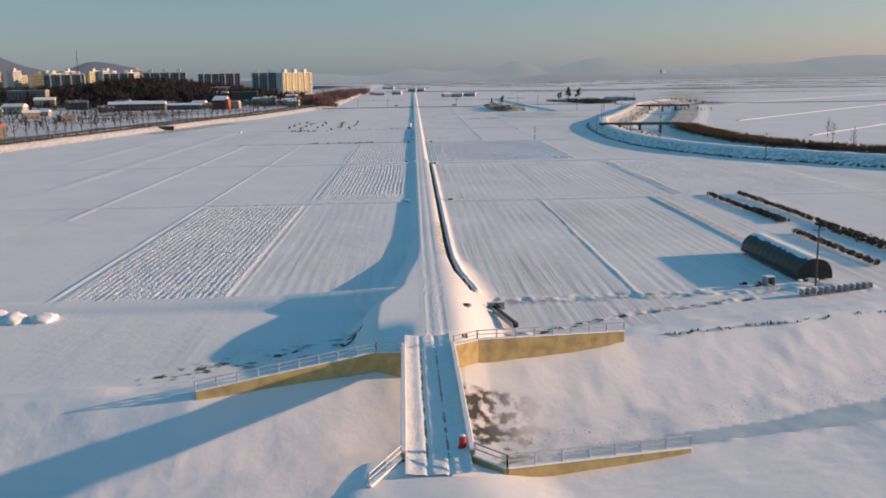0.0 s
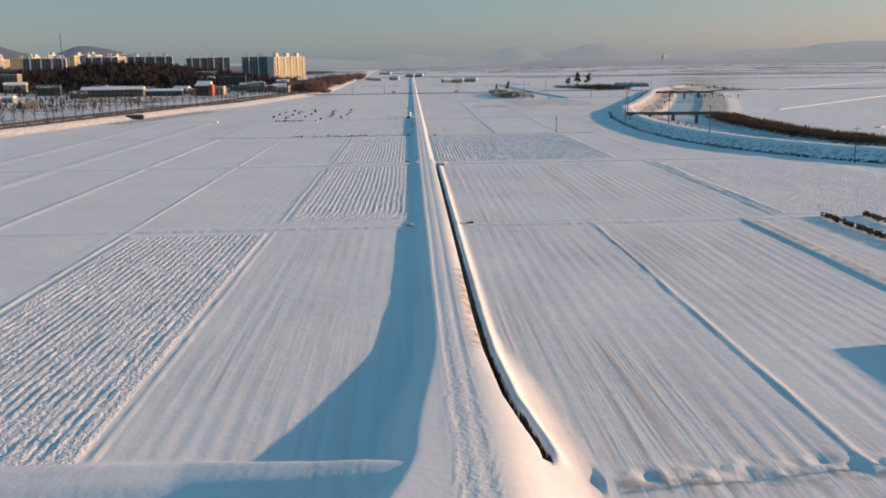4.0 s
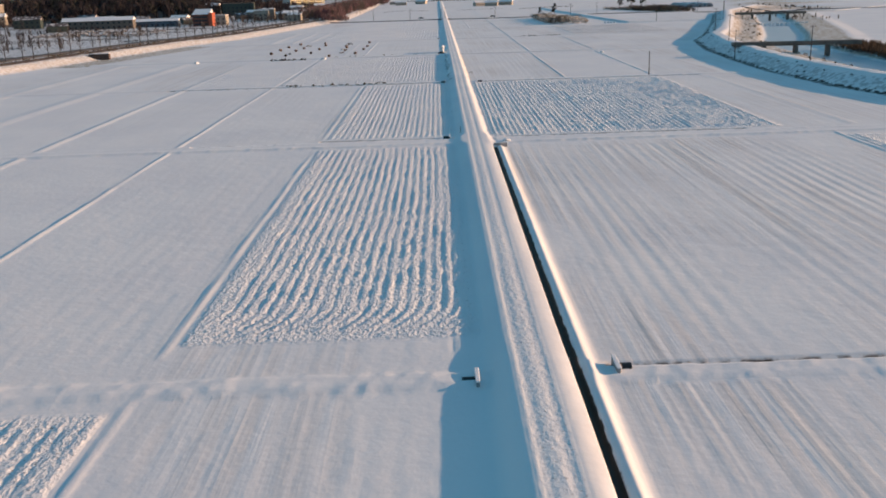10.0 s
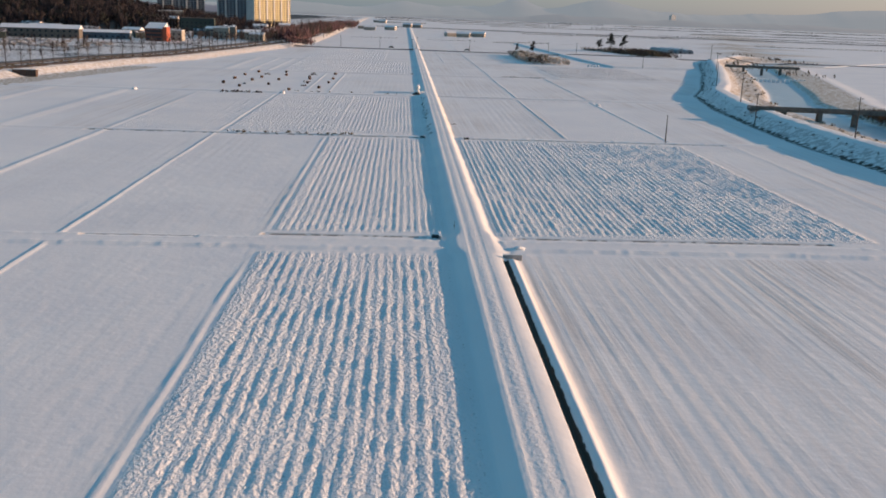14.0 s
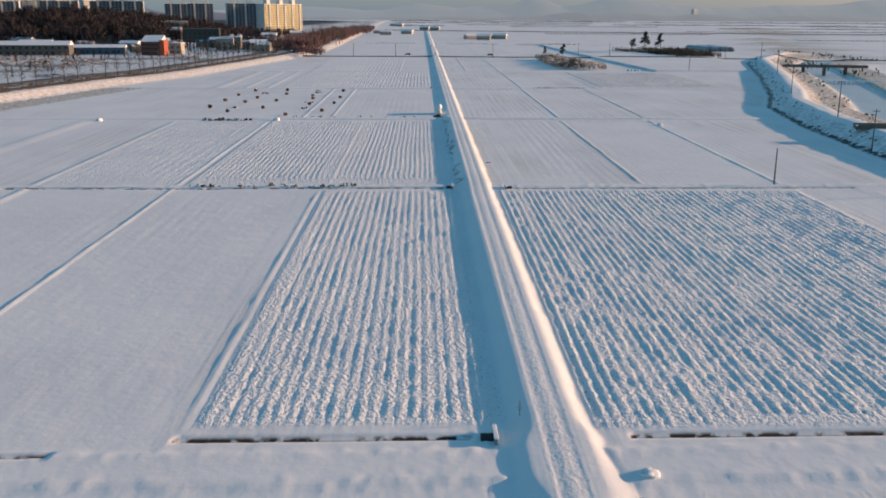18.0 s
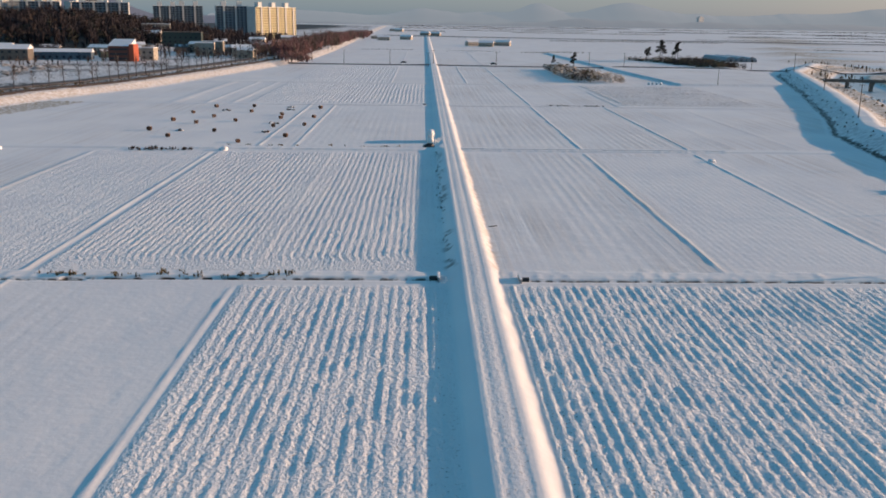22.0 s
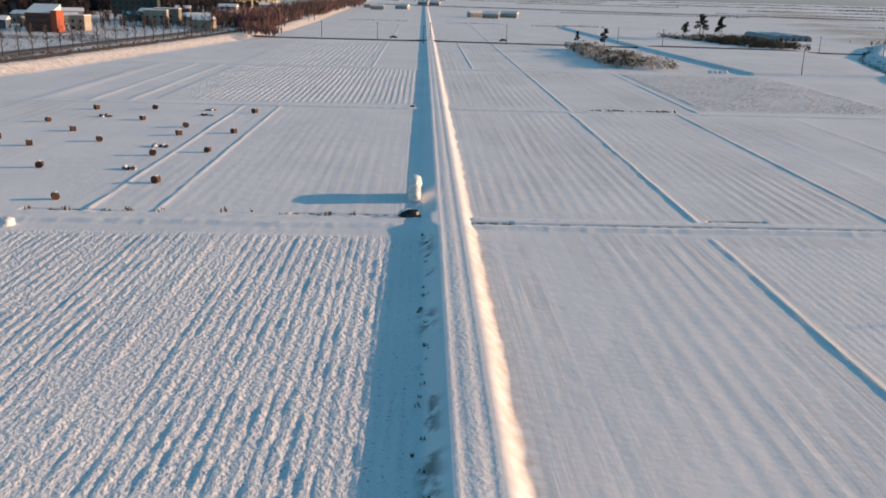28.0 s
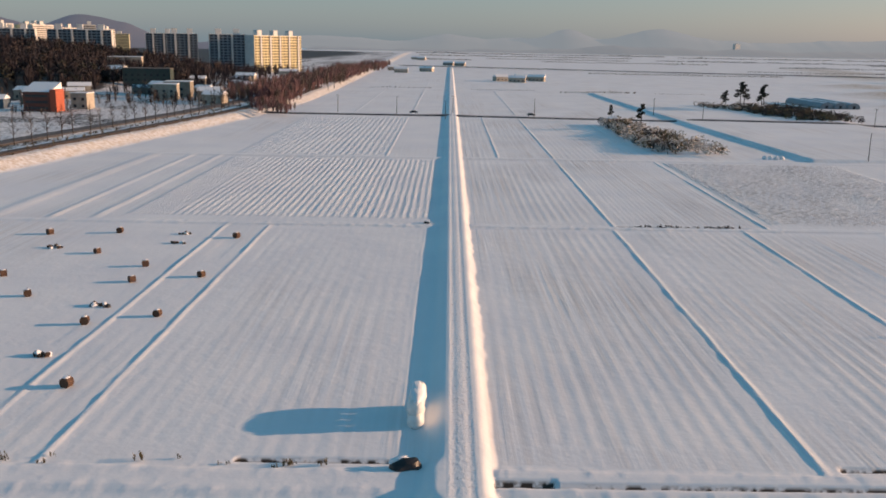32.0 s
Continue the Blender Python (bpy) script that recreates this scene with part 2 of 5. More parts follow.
# ---- the lie of the land ----
SHEAR = 0.011                       # the road and plots run a little to the right of +y
DIKE = np.array([(230, -150), (155, -62), (131, -30), (110, 0), (96, 35), (90, 70), (89, 110), (91, 145), (97, 200), (108, 255), (124, 295), (159, 398), (203, 538), (262, 646), (399, 1080), (620, 1700)], float)
BANK = np.array([(-330, -160), (-250, -40), (-200, 50), (-186, 120), (-165, 230), (-140, 345), (-123, 395), (-111, 470), (-94, 577), (-83, 700), (-81, 830), (-86, 1500), (-100, 3000)], float)


def side_of(line, x, y):
    """Signed distance from a broken line, positive to the right of its way."""
    best = np.full(x.shape, 1e9)
    sign = np.ones(x.shape)
    for (ax, ay), (bx, by) in zip(line[:-1], line[1:]):
        dx, dy = bx - ax, by - ay
        t = np.clip(((x - ax) * dx + (y - ay) * dy) / (dx * dx + dy * dy), 0, 1)
        ex, ey = x - ax - t * dx, y - ay - t * dy
        d = np.hypot(ex, ey)
        near = d < best
        best = np.where(near, d, best)
        sign = np.where(near, np.sign(ex * dy - ey * dx), sign)
    return best * sign


def ramp(v, a, b):
    t = np.clip((v - a) / (b - a), 0, 1)
    return t * t * (3 - 2 * t)


def lin(v, xs, ys):
    return np.interp(v, xs, ys)


TABLES = {}


def lattice(x, y, seed):
    """Smooth random field on a unit lattice."""
    if seed not in TABLES:
        TABLES[seed] = np.random.RandomState(seed).rand(128, 128).astype(np.float32)
    r = TABLES[seed]
    x, y = np.asarray(x, np.float32), np.asarray(y, np.float32)
    xf, yf = np.floor(x), np.floor(y)
    fx, fy = x - xf, y - yf
    xi, yi = xf.astype(np.int32) & 127, yf.astype(np.int32) & 127
    xj, yj = (xi + 1) & 127, (yi + 1) & 127
    fx, fy = fx * fx * (3 - 2 * fx), fy * fy * (3 - 2 * fy)
    return (r[xi, yi] * (1 - fx) + r[xj, yi] * fx) * (1 - fy) + (r[xi, yj] * (1 - fx) + r[xj, yj] * fx) * fy - np.float32(0.5)


def rough_land(x, y, size, seed, octaves=3):
    out, amp = 0, 1.0
    for k in range(octaves):
        out = out + amp * lattice(x / size, y / size, seed + k)
        size, amp = size / 2.1, amp * 0.55
    return out


ROAD_U, ROAD_W = -4.1, 1.45


def outer(y):
    """From the even plan of the canal bank to its true place further out."""
    return y - 7.5 * np.clip((-180 - y) / 52, 0, 1)


def inner(y):
    """The way back of outer()."""
    return y + 7.5 * np.clip((-180 - y) / 59.5, 0, 1)


def road_height(y):
    return lin(y, [-300, -224, -209, -192, -172, -150, -100, -94, 0, 10, 100, 112, 214, 226, 330, 345, 900], [3.6, 3.6, 3.1, 2.1, 1.25, 1.0, 0.95, 0.66, 0.66, 0.78, 0.78, 1.08, 1.08, 0.8, 0.8, 0.75, 0.75])


def ditch_u(y):
    return lin(y, [-203, -192, -178, -160, 900], [1.4, -0.2, -0.75, -0.85, -0.85])


# plots that were ploughed: u0, u1, y0, y1, spacing, depth, wobble, clods
PLOUGHED = [
    (-58.6, -33.5, -200.5, -104, 1.05, 0.07, 0.25, 0.8), (-32.4, -7.2, -93, -1, 1.12, 0.062, 0.5, 0.5), (-32.2, -7.2, 9.5, 106.5, 1.08, 0.058, 0.25, 0.75),
    (-1.0, 55.0, 8.5, 106.5, 1.05, 0.078, 0.25, 1.0), (-58.3, -7.4, 111.5, 214, 1.05, 0.056, 0.5, 0.7), (-85, -59.4, 111.5, 214, 1.05, 0.036, 0.3, 0.4),
    (61.5, 112, -97, -2, 1.5, 0.12, 0.4, 0.6), (-74, -9, 338, 437, 1.6, 0.05, 0.3, 0.3), (62.5, 118, 337, 438, 1.6, 0.15, 0.4, 1.0), (-75, -26, 446, 600, 2.2, 0.04, 0.3, 0.1),
    (29, 55, 112, 212, 1.1, 0.014, 0.2, 0.0), (30, 61, 336, 438, 1.2, 0.016, 0.2, 0.0),
]
# long bunds (u, y0, y1) and cross lanes (y, u0, u1, width, height)
BUNDS = [(-32.8, -202, -103), (-59.3, -202, 212), (-32.7, 9, 104), (-32.9, -94, 0), (-85.6, -120, 212), (-112, -60, 215), (-138, 20, 215), (-31.6, 113, 211), (25.3, -204, -103), (27.4, 109, 214), (53.6, 112, 214),
         (28.0, 222, 328), (54.6, 222, 328), (66.2, 222, 328), (28.6, 332, 600), (60.5, 332, 440), (-41.6, 222, 328), (-50.3, 222, 328), (-79, 334, 440), (-88, 334, 440), (68.3, 10, 104), (-100, 334, 440), (61.0, -97, 0), (82, 222, 328),
         (-26.0, 446, 600), (10.5, 446, 600), (28.9, 622, 860), (-55, 622, 860), (-25, 622, 1000), (60, 900, 1400)]
LANES = [(-101, -200, 120, 1.6, 0.22), (3.0, -200, 110, 4.2, 0.24), (110.4, -180, 90, 1.6, 0.16), (219.5, -165, 96, 3.6, 0.30), (330.5, -145, 150, 2.0, 0.2), (441.5, -115, 165, 2.2, 0.25), (880, -70, 300, 4.0, 0.4)]
# cross ditches (y, u0, u1, how often snow bridges them)
DITCHES = [(7.6, 1.9, 47, -0.45), (8.0, -33, -10.5, -0.3), (107.8, 2.0, 66, -0.7), (108.4, -90, -8, -0.6), (219.0, -1.4, 62, -0.75), (223.0, 9, 48, 0.0), (-99.6, 1.5, 28, -0.3), (331.9, 31, 56, -0.3), (223.6, -60, -9, -0.1), (5.2, -64, -36, 0.0)]


PAD = [113, 111, 106, 100]          # left edge of the raised pad


def town_hill(x, y):
    """Wooded rise behind the houses."""
    return 20.0 * np.exp(-(((x + 345) / 115) ** 2 + ((y - 900) / 130) ** 2)) + 10.0 * np.exp(-(((x + 520) / 120) ** 2 + ((y - 720) / 160) ** 2)) + 6.0 * np.exp(-(((x + 275) / 60) ** 2 + ((y - 745) / 60) ** 2))


def land(u, y):
    """Heights and the shares of stubble, clods, soil, dry grass and ice."""
    u, y = np.asarray(u, np.float32), np.asarray(y, np.float32)
    x = u + np.float32(SHEAR) * y

    def win(u0, u1, y0, y1):
        if u.ndim < 2:
            return (slice(None),)
        j, i = np.searchsorted(u[0], (u0, u1)), np.searchsorted(y[:, 0], (y0, y1))
        return (slice(i[0], i[1]), slice(j[0], j[1]))

    z = 0.07 * rough_land(x, y, 22.0, 3, 3) + 0.03 * rough_land(x, y, 1.7, 9, 2)
    stub = np.where((y < 720) & (np.abs(u) < 230), 0.55 + 1.0 * lattice(u / 27.0 + 0.3, y / 107.0, 21), 0.5).astype(np.float32)
    stub = np.where((u > 0) & (u < 130) & (y < 720), np.maximum(stub, np.float32(0.7)) + np.float32(0.2), stub)
    stub = stub * np.where((u < -34) & (y < 110), np.float32(0.35), np.float32(1))
    clods, soil, grass, ice, plough = (np.zeros_like(x) for _ in range(5))
    for k, (u0, u1, y0, y1, gap, deep, wob, cl) in enumerate(PLOUGHED):
        s = win(u0, u1, y0, y1)
        U, Y, X = u[s], y[s], x[s]
        m = ramp(U, u0, u0 + 0.8) * ramp(-U, -u1, -u1 + 0.8) * ramp(Y, y0, y0 + 1.5) * ramp(-Y, -y1, -y1 + 1.5)
        w = U + 0.5 * wob * (2.2 * lattice(X / 16.0, Y / 22.0, 40 + k) + 0.9 * lattice(X / 3.0, Y / 3.5, 60 + k))
        if k in (1, 4):               # rows swing round at the headland
            w = w + 5.0 * np.clip((y0 + 9 - Y) / 9, 0, 1) ** 2 * (1 if k == 1 else -1)
        f = np.sin(2 * math.pi * w / gap)
        lump = rough_land(X, Y, 0.75, 70 + k, 2)
        even, crumb, sway = (0.85, 1.3, 0.8) if k in (0, 3) else (0.95, 1.0, 0.7)      # how plainly the rows show among the clods
        z[s] += m * deep * ((f + 0.3 * f * f) * (even + sway * lattice(X / 2.1, Y / 2.6, 110 + k)) + crumb * lump - 0.15)
        clods[s] = np.maximum(clods[s], m * cl * np.clip(0.55 - 0.65 * f, 0, 1))
        stub[s] *= 1 - m
        plough[s] = np.maximum(plough[s], m * min(1.0, deep / 0.06) * (1.0 if cl else 0.4))
    s = win(-12, -5, -96, 330)        # wheel furrows along the foot of the road bank
    U, Y = u[s], y[s]
    z[s] += 0.06 * ramp(U, -11.5, -9.5) * ramp(-U, 6.2, 7.2) * np.sin(2 * math.pi * (U + 0.35 * lattice(Y / 9.0, Y * 0, 67)) / 0.95) * (0.6 + lattice(U / 1.5, Y / 6.0, 68))
    s = win(-130, 130, -203, 610)     # fine drill rows on the plain plots
    U, Y, X = u[s], y[s], x[s]
    z[s] += np.clip(stub[s], 0, 1) * 0.026 * np.sin(2 * math.pi * (U + 0.6 * lattice(X / 20, Y / 30, 5)) / 1.9) * (0.4 + lattice(X / 9, Y / 40, 6))
    for bu, y0, y1 in BUNDS:
        wide, rise = (0.27, 0.10) if -34 < bu < -31 else (0.29, 0.15) if bu > -64 else (0.55, 0.22) if bu > -92 else (1.0, 0.28)
        s = win(bu - 3, bu + 3, y0 - 2, y1 + 2)
        U, Y = u[s], y[s]
        m = ramp(Y, y0 - 2, y0 + 1) * ramp(-Y, -y1 - 2, -y1 + 1) * (np.abs(U - bu) < 3)
        wig = 0.25 * lattice(Y / 9.0, Y * 0 + bu, 8)
        z[s] = np.maximum(z[s], m * (rise + 0.10 * lattice(Y / 3.0, Y * 0 + bu, 12)) * np.exp(-((U - bu - wig) / wide) ** 2))
    for k, (ly, u0, u1, w, h) in enumerate(LANES):
        s = win(u0, u1, ly - w - 4, ly + w + 4)
        U, Y, X = u[s], y[s], x[s]
        m = ramp(U, u0, u0 + 4) * ramp(-U, -u1, -u1 + 4)
        off = np.abs(Y - ly - 0.5 * lattice(U / 12.0, U * 0 + k, 13))
        top = h * (1 - ramp(off, w * 0.5, w * 0.5 + 0.9)) * m
        edge = m * np.exp(-((off - w * 0.55) / 1.1) ** 2)
        z[s] = np.maximum(z[s] * (1 - m * (off < w * 0.5)), top) + edge * (0.06 + 0.15 * np.clip(rough_land(X, Y, 0.95, 90 + k, 2), -0.2, 0.6))
        stub[s] *= 1 - m * (off < w)
    # the strip beside the greenhouse: a low terrace with a drop on its left
    s = win(50, 84, -205, -98)
    U, Y = u[s], y[s]
    z[s] += 0.12 * ramp(U, 52.2, 53.0) * (1 - ramp(U, 53.6, 58.0)) * ramp(-Y, 101, 104) * ramp(Y, -200, -172) + 0.15 * ramp(U, 52.6, 53.4) * ramp(-Y, 101, 104) * (1 - ramp(U, 76, 82))
    grass[s] = np.maximum(grass[s], 0.7 * np.exp(-((U - 54.6) / 1.1) ** 2) * ((Y < -104) & (Y > -172)))
    # the raised farm road
    s = win(-40, 20, -262, 1500)
    U, Y, X = u[s], y[s], x[s]
    zz = z[s]
    h = road_height(Y)
    flare = ramp(-Y, 160, 206)
    lw = ROAD_U - ROAD_W - 0.25 - 2.2 * flare ** 2 - 3.0 * ramp(-Y, 204, 220) - 0.8 * (ramp(Y, -3, 1) * ramp(-Y, -9, -5) + ramp(Y, 214, 217) * ramp(-Y, -224, -221))
    rt = ROAD_U + ROAD_W + 0.15 + 0.5 * ramp(Y, -4, -1) * ramp(-Y, -10, -7)
    left = ramp(U, lw - 2.1 - 2.0 * flare, lw + 0.2)
    right = 1 - ramp(U, rt, rt + lin(Y, [-5, 8], [3.0, 1.6]) + 0.5 * lattice(X / 2.0, Y / 2.5, 37) + 5.0 * flare)
    on = (left * right > 0.001) & (Y < 1500)
    zz = np.where(on, np.maximum(h * left * right, zz * (1 - left * right)), zz)
    keep = (Y < 1500) & (Y > -262)
    rut = 0
    for q in (-0.78, 0.78):
        rut = rut + np.exp(-((U - ROAD_U - q - 0.12 * lattice(Y / 14.0, Y * 0 + q, 31)) / 0.19) ** 2)
    zz = zz - 0.08 * rut * keep
    zz = zz + 0.03 * np.exp(-((np.abs(U - ROAD_U) - ROAD_W) / 0.25) ** 2) * keep * (1 + lattice(X / 0.9, Y / 1.6, 33))
    zz = zz + 0.05 * lattice(X / 0.35, Y / 0.5, 34) * (np.abs(U - ROAD_U) < 0.4) * keep
    verge = np.exp(-((U - rt - 1.2) / 1.0) ** 2) * (Y < 600) * (Y > -225)
    grass[s] = np.maximum(grass[s], verge * np.where((Y > 110) & (Y < 216), 0.42, np.where((Y > -178) & (Y < -140), 0.8, 0.08)))
    soil[s] = np.maximum(soil[s], 0.75 * np.exp(-((U - lw + 1.2) / 0.7) ** 2) * ((Y > 112) & (Y < 214)) * (lattice(X / 1.5, Y / 3.0, 36) > 0.1))
    stub[s] *= 1 - left * right
    clods[s] = np.maximum(clods[s], 0.35 * (np.abs(U - ROAD_U) < 1.1) * keep)
    plough[s] = np.maximum(plough[s], 0.25 * (np.abs(U - ROAD_U) < 1.3) * keep)
    du = U - ditch_u(Y)
    dm = ramp(-Y, 3, 5) * ramp(Y, -206, -203)
    zz = zz + dm * 0.5 * np.exp(-((du - 0.95) / 0.5) ** 2)
    cut = (1 - ramp(np.abs(du), 0.14, 0.44)) * (dm > 0.5)
    zz = zz * (1 - cut) - 0.1 * cut
    soil[s] = np.where(cut > 0.25, 3.0, soil[s])
    z[s] = zz
    for dy, u0, u1, often in DITCHES:
        s = win(u0, u1, dy - 2, dy + 2)
        U, Y = u[s], y[s]
        off = np.abs(Y - dy - 0.3 * lattice(U / 15.0, U * 0, 45))
        m = (U > u0) & (U < u1) & (off < np.where(dy > 200, 0.28, 0.27)) & (lattice(U / 5.0, U * 0 + dy, 44) > often)
        z[s] = np.where(m, np.minimum(z[s], 0) - 0.55, z[s])
        soil[s] = np.where(m, 3.0, soil[s])
    s = win(63, 117, 338, 437)
    soil[s] = np.maximum(soil[s], 0.3 + 0.3 * lattice(u[s] / 7, y[s] / 9, 63))
    s = win(30.5, 60, 336, 438)
    stub[s] = 1.25
    s = win(29, 56, 328, 336)
    soil[s] = np.maximum(soil[s], 1.0 * np.exp(-((y[s] - 331.8) / 0.8) ** 2))
    # canal under the bridge: crest, slopes and bed
    s = win(-500, 400, -420, -185)
    U, Y, X = u[s], inner(y[s]), x[s]
    crest = lin(U, [-60, -28, -10, -8, -1.5, 1, 18, 70], [-239, -236.5, -231.5, -231, -229, -227.5, -222.5, -211])
    v = Y - crest
    zc = lin(v, [-200, -40, -32, -31, -25, -22, -14, -9, -5, -2, 0, 3, 7, 12], [2.2, 2.3, 2.3, 2.2, -3.5, -4.1, -4.0, -3.2, -1.1, 0.6, 1.5, 1.4, 0.3, 0.0])
    m = ramp(-v, -12, -3)
    side = ramp(U, -14, -6) * (1 - ramp(U, 2, 10))
    m = m * (1 - side) + ramp(-v, -4, 0) * side
    zc = np.where((Y < -258.4), np.maximum(zc, zc + (3.5 - zc) * ramp(U, -16, -10) * (1 - ramp(U, -3.5, 3.0 + 0.5 * np.clip(-Y - 258, 0, 30)))), zc)
    z[s] = z[s] * (1 - m) + (zc + np.where(Y < -256, 0.1, 0.22) * rough_land(X, Y, 6.0, 50, 3)) * m
    stub[s] *= 1 - m
    soil[s] = np.maximum(soil[s], 0.95 * np.exp(-((U + 0.5) / 4.5) ** 2) * ((U > -1.8) & (U < 9) & (Y > -243) & (Y < -232)))
    soil[s] = np.maximum(soil[s], 0.75 * np.exp(-((Y + 224.5 - 0.5 * (U + 27)) / 2.4) ** 2) * ((U > -36) & (U < -13)) * (lattice(X / 1.3, Y / 0.8, 57) > 0.05) * 1.5)
    soil[s] = np.maximum(soil[s], 0.4 * np.exp(-((Y + 203.5 - 0.05 * U) / 0.9) ** 2) * ((U > 6) & (U < 46)))
    z[s] += 0.3 * np.exp(-((Y + 202.5 - 0.05 * U) / 1.6) ** 2) * ((U > 5) & (U < 60)) * (0.5 + 2 * rough_land(X, Y, 2.2, 52, 3))
    bed = v + 1.2 * lattice(X / 9, Y / 9, 58)
    # canal ice; its blue-grey also paints the near bank's shade on this strip
    ice[s] = np.maximum(ice[s], ((bed > -22.5) & (bed < -15.5 + 0.05 * U) & (U > 6)) * 1.0)
    clods[s] = np.maximum(clods[s], ((bed > -15.5 + 0.05 * U) & (bed < -11.0 + 0.06 * U) & (U > 4)) * (0.5 + lattice(X / 5, Y / 3, 59)))
    z[s] += 0.35 * ((bed < -24) & (bed > -32)) * (U > 8) * np.clip(rough_land(X, Y, 1.6, 48, 3), 0, 1)
    lane = np.exp(-((Y - lin(U, [-90, -33, -24, -12, -6], [-200.5, -200.5, -201, -203.6, -205.5])) / 2.8) ** 4) * ramp(-U, 3, 5) * (U > -300)
    z[s] = np.where(lane > 0.02, np.maximum(z[s], lane * lin(U, [-90, -40, -25, -15, -8], [0.4, 0.7, 1.1, 2.1, 3.0])), z[s])
    dr = np.abs(Y - lin(U, [3, 8, 16, 22, 29, 41], [-217, -216.5, -212.5, -209.5, -207.5, -203.5]))
    cut = (1 - ramp(dr, 0.3, 1.0)) * ((U > 4) & (U < 41))
    z[s] = z[s] * (1 - cut) + (0.45 * rough_land(X, Y, 1.1, 65, 2) - 0.05) * cut
    soil[s] = np.maximum(soil[s], 1.1 * cut * (lattice(X / 1.2, Y / 0.9, 64) > -0.1))
    for cy, deep in ((-262.0, 0.1), (-263.6, 0.1)):      # wheel ruts of the road on the near bank
        z[s] -= deep * np.exp(-((Y - cy - 0.16 * U - 0.4 * lattice(U / 20, U * 0, 53)) / 0.25) ** 2) * (U > 2)
    s = win(60, 230, 430, 900)
    U, Y = u[s], y[s]
    pu = lin(Y, [440, 480, 590, 800], PAD)
    z[s] = z[s] + 1.0 * ramp(U, pu, pu + 1.5) * ramp(Y, 445, 447) * (1 - ramp(U, 190, 200)) * ramp(-Y, -850, -840)
    # river dike and bed on the right
    s = win(70, 1400, -420, 3000)
    X, Y = x[s], y[s]
    d = side_of(DIKE, X, Y)
    zd = lin(d, [-3, 0, 7, 11, 17, 26, 29, 45, 48, 60, 66, 72], [0, 0, 3.5, 3.5, 1.0, 0.5, -0.9, -0.9, 0.3, 0.5, 0.6, 0.0])
    m = (d > -3) & (d < 72)
    z[s] = np.where(m, zd + 0.3 * rough_land(X, Y, 5.0, 55, 3) * (d > 0) * (d < 36), z[s])
    ice[s] = np.where((d > 29) & (d < 45), 1.0, 0)
    grass[s] = np.where((d > 13) & (d < 28), 1.0, np.where((d > 46) & (d < 64), 1.0, grass[s]))
    soil[s] = np.where((d > 1.5) & (d < 5.5), np.where(Y < 150, 0.4, 0.3), np.where((d > 47) & (d < 62) & (Y < 200), 1.6, np.maximum(soil[s], 2.5 * np.exp(-((d - 0.2) / 0.75) ** 2))))
    stub[s] = np.where(d > -2, 0.0, stub[s])
    # railway and road bank on the left
    s = win(-20000, -60, -420, 3000)
    X, Y = x[s], y[s]
    e = -side_of(BANK, X, Y)
    zb = lin(e, [-2, 0, 6, 16, 22, 60, 400], [0, 0, 2.4, 2.4, 1.9, 2.2, 5.0])
    z[s] = np.where(e > -2, zb + 0.35 * rough_land(X, Y, 6.0, 57, 3) * (e > 0), z[s])
    grass[s] = np.where((e > 0) & (e < 9), 0.6, np.where((e > -16) & (e < -1) & (Y > 215) & (Y < 330), 1.0, grass[s]))
    z[s] += town_hill(X, Y)
    stub[s] = np.where(e > 0, 0.15, stub[s])
    soil[s] = np.where((e > 20) & (e < 300), np.where(lattice(X / 18, Y / 25, 61) > 0.10, 1.6, 0.5), soil[s])
    soil[s] = np.where((e > 130 + 30 * lattice(X / 30, Y / 30, 62)) & (Y > 610), 2.6, soil[s])
    return z, stub, clods, soil, grass, ice, plough


def steps(*spans):
    out = []
    for a, b, n in spans:
        out += list(np.linspace(a, b, n, endpoint=False))
    return np.array(out + [spans[-1][1]])


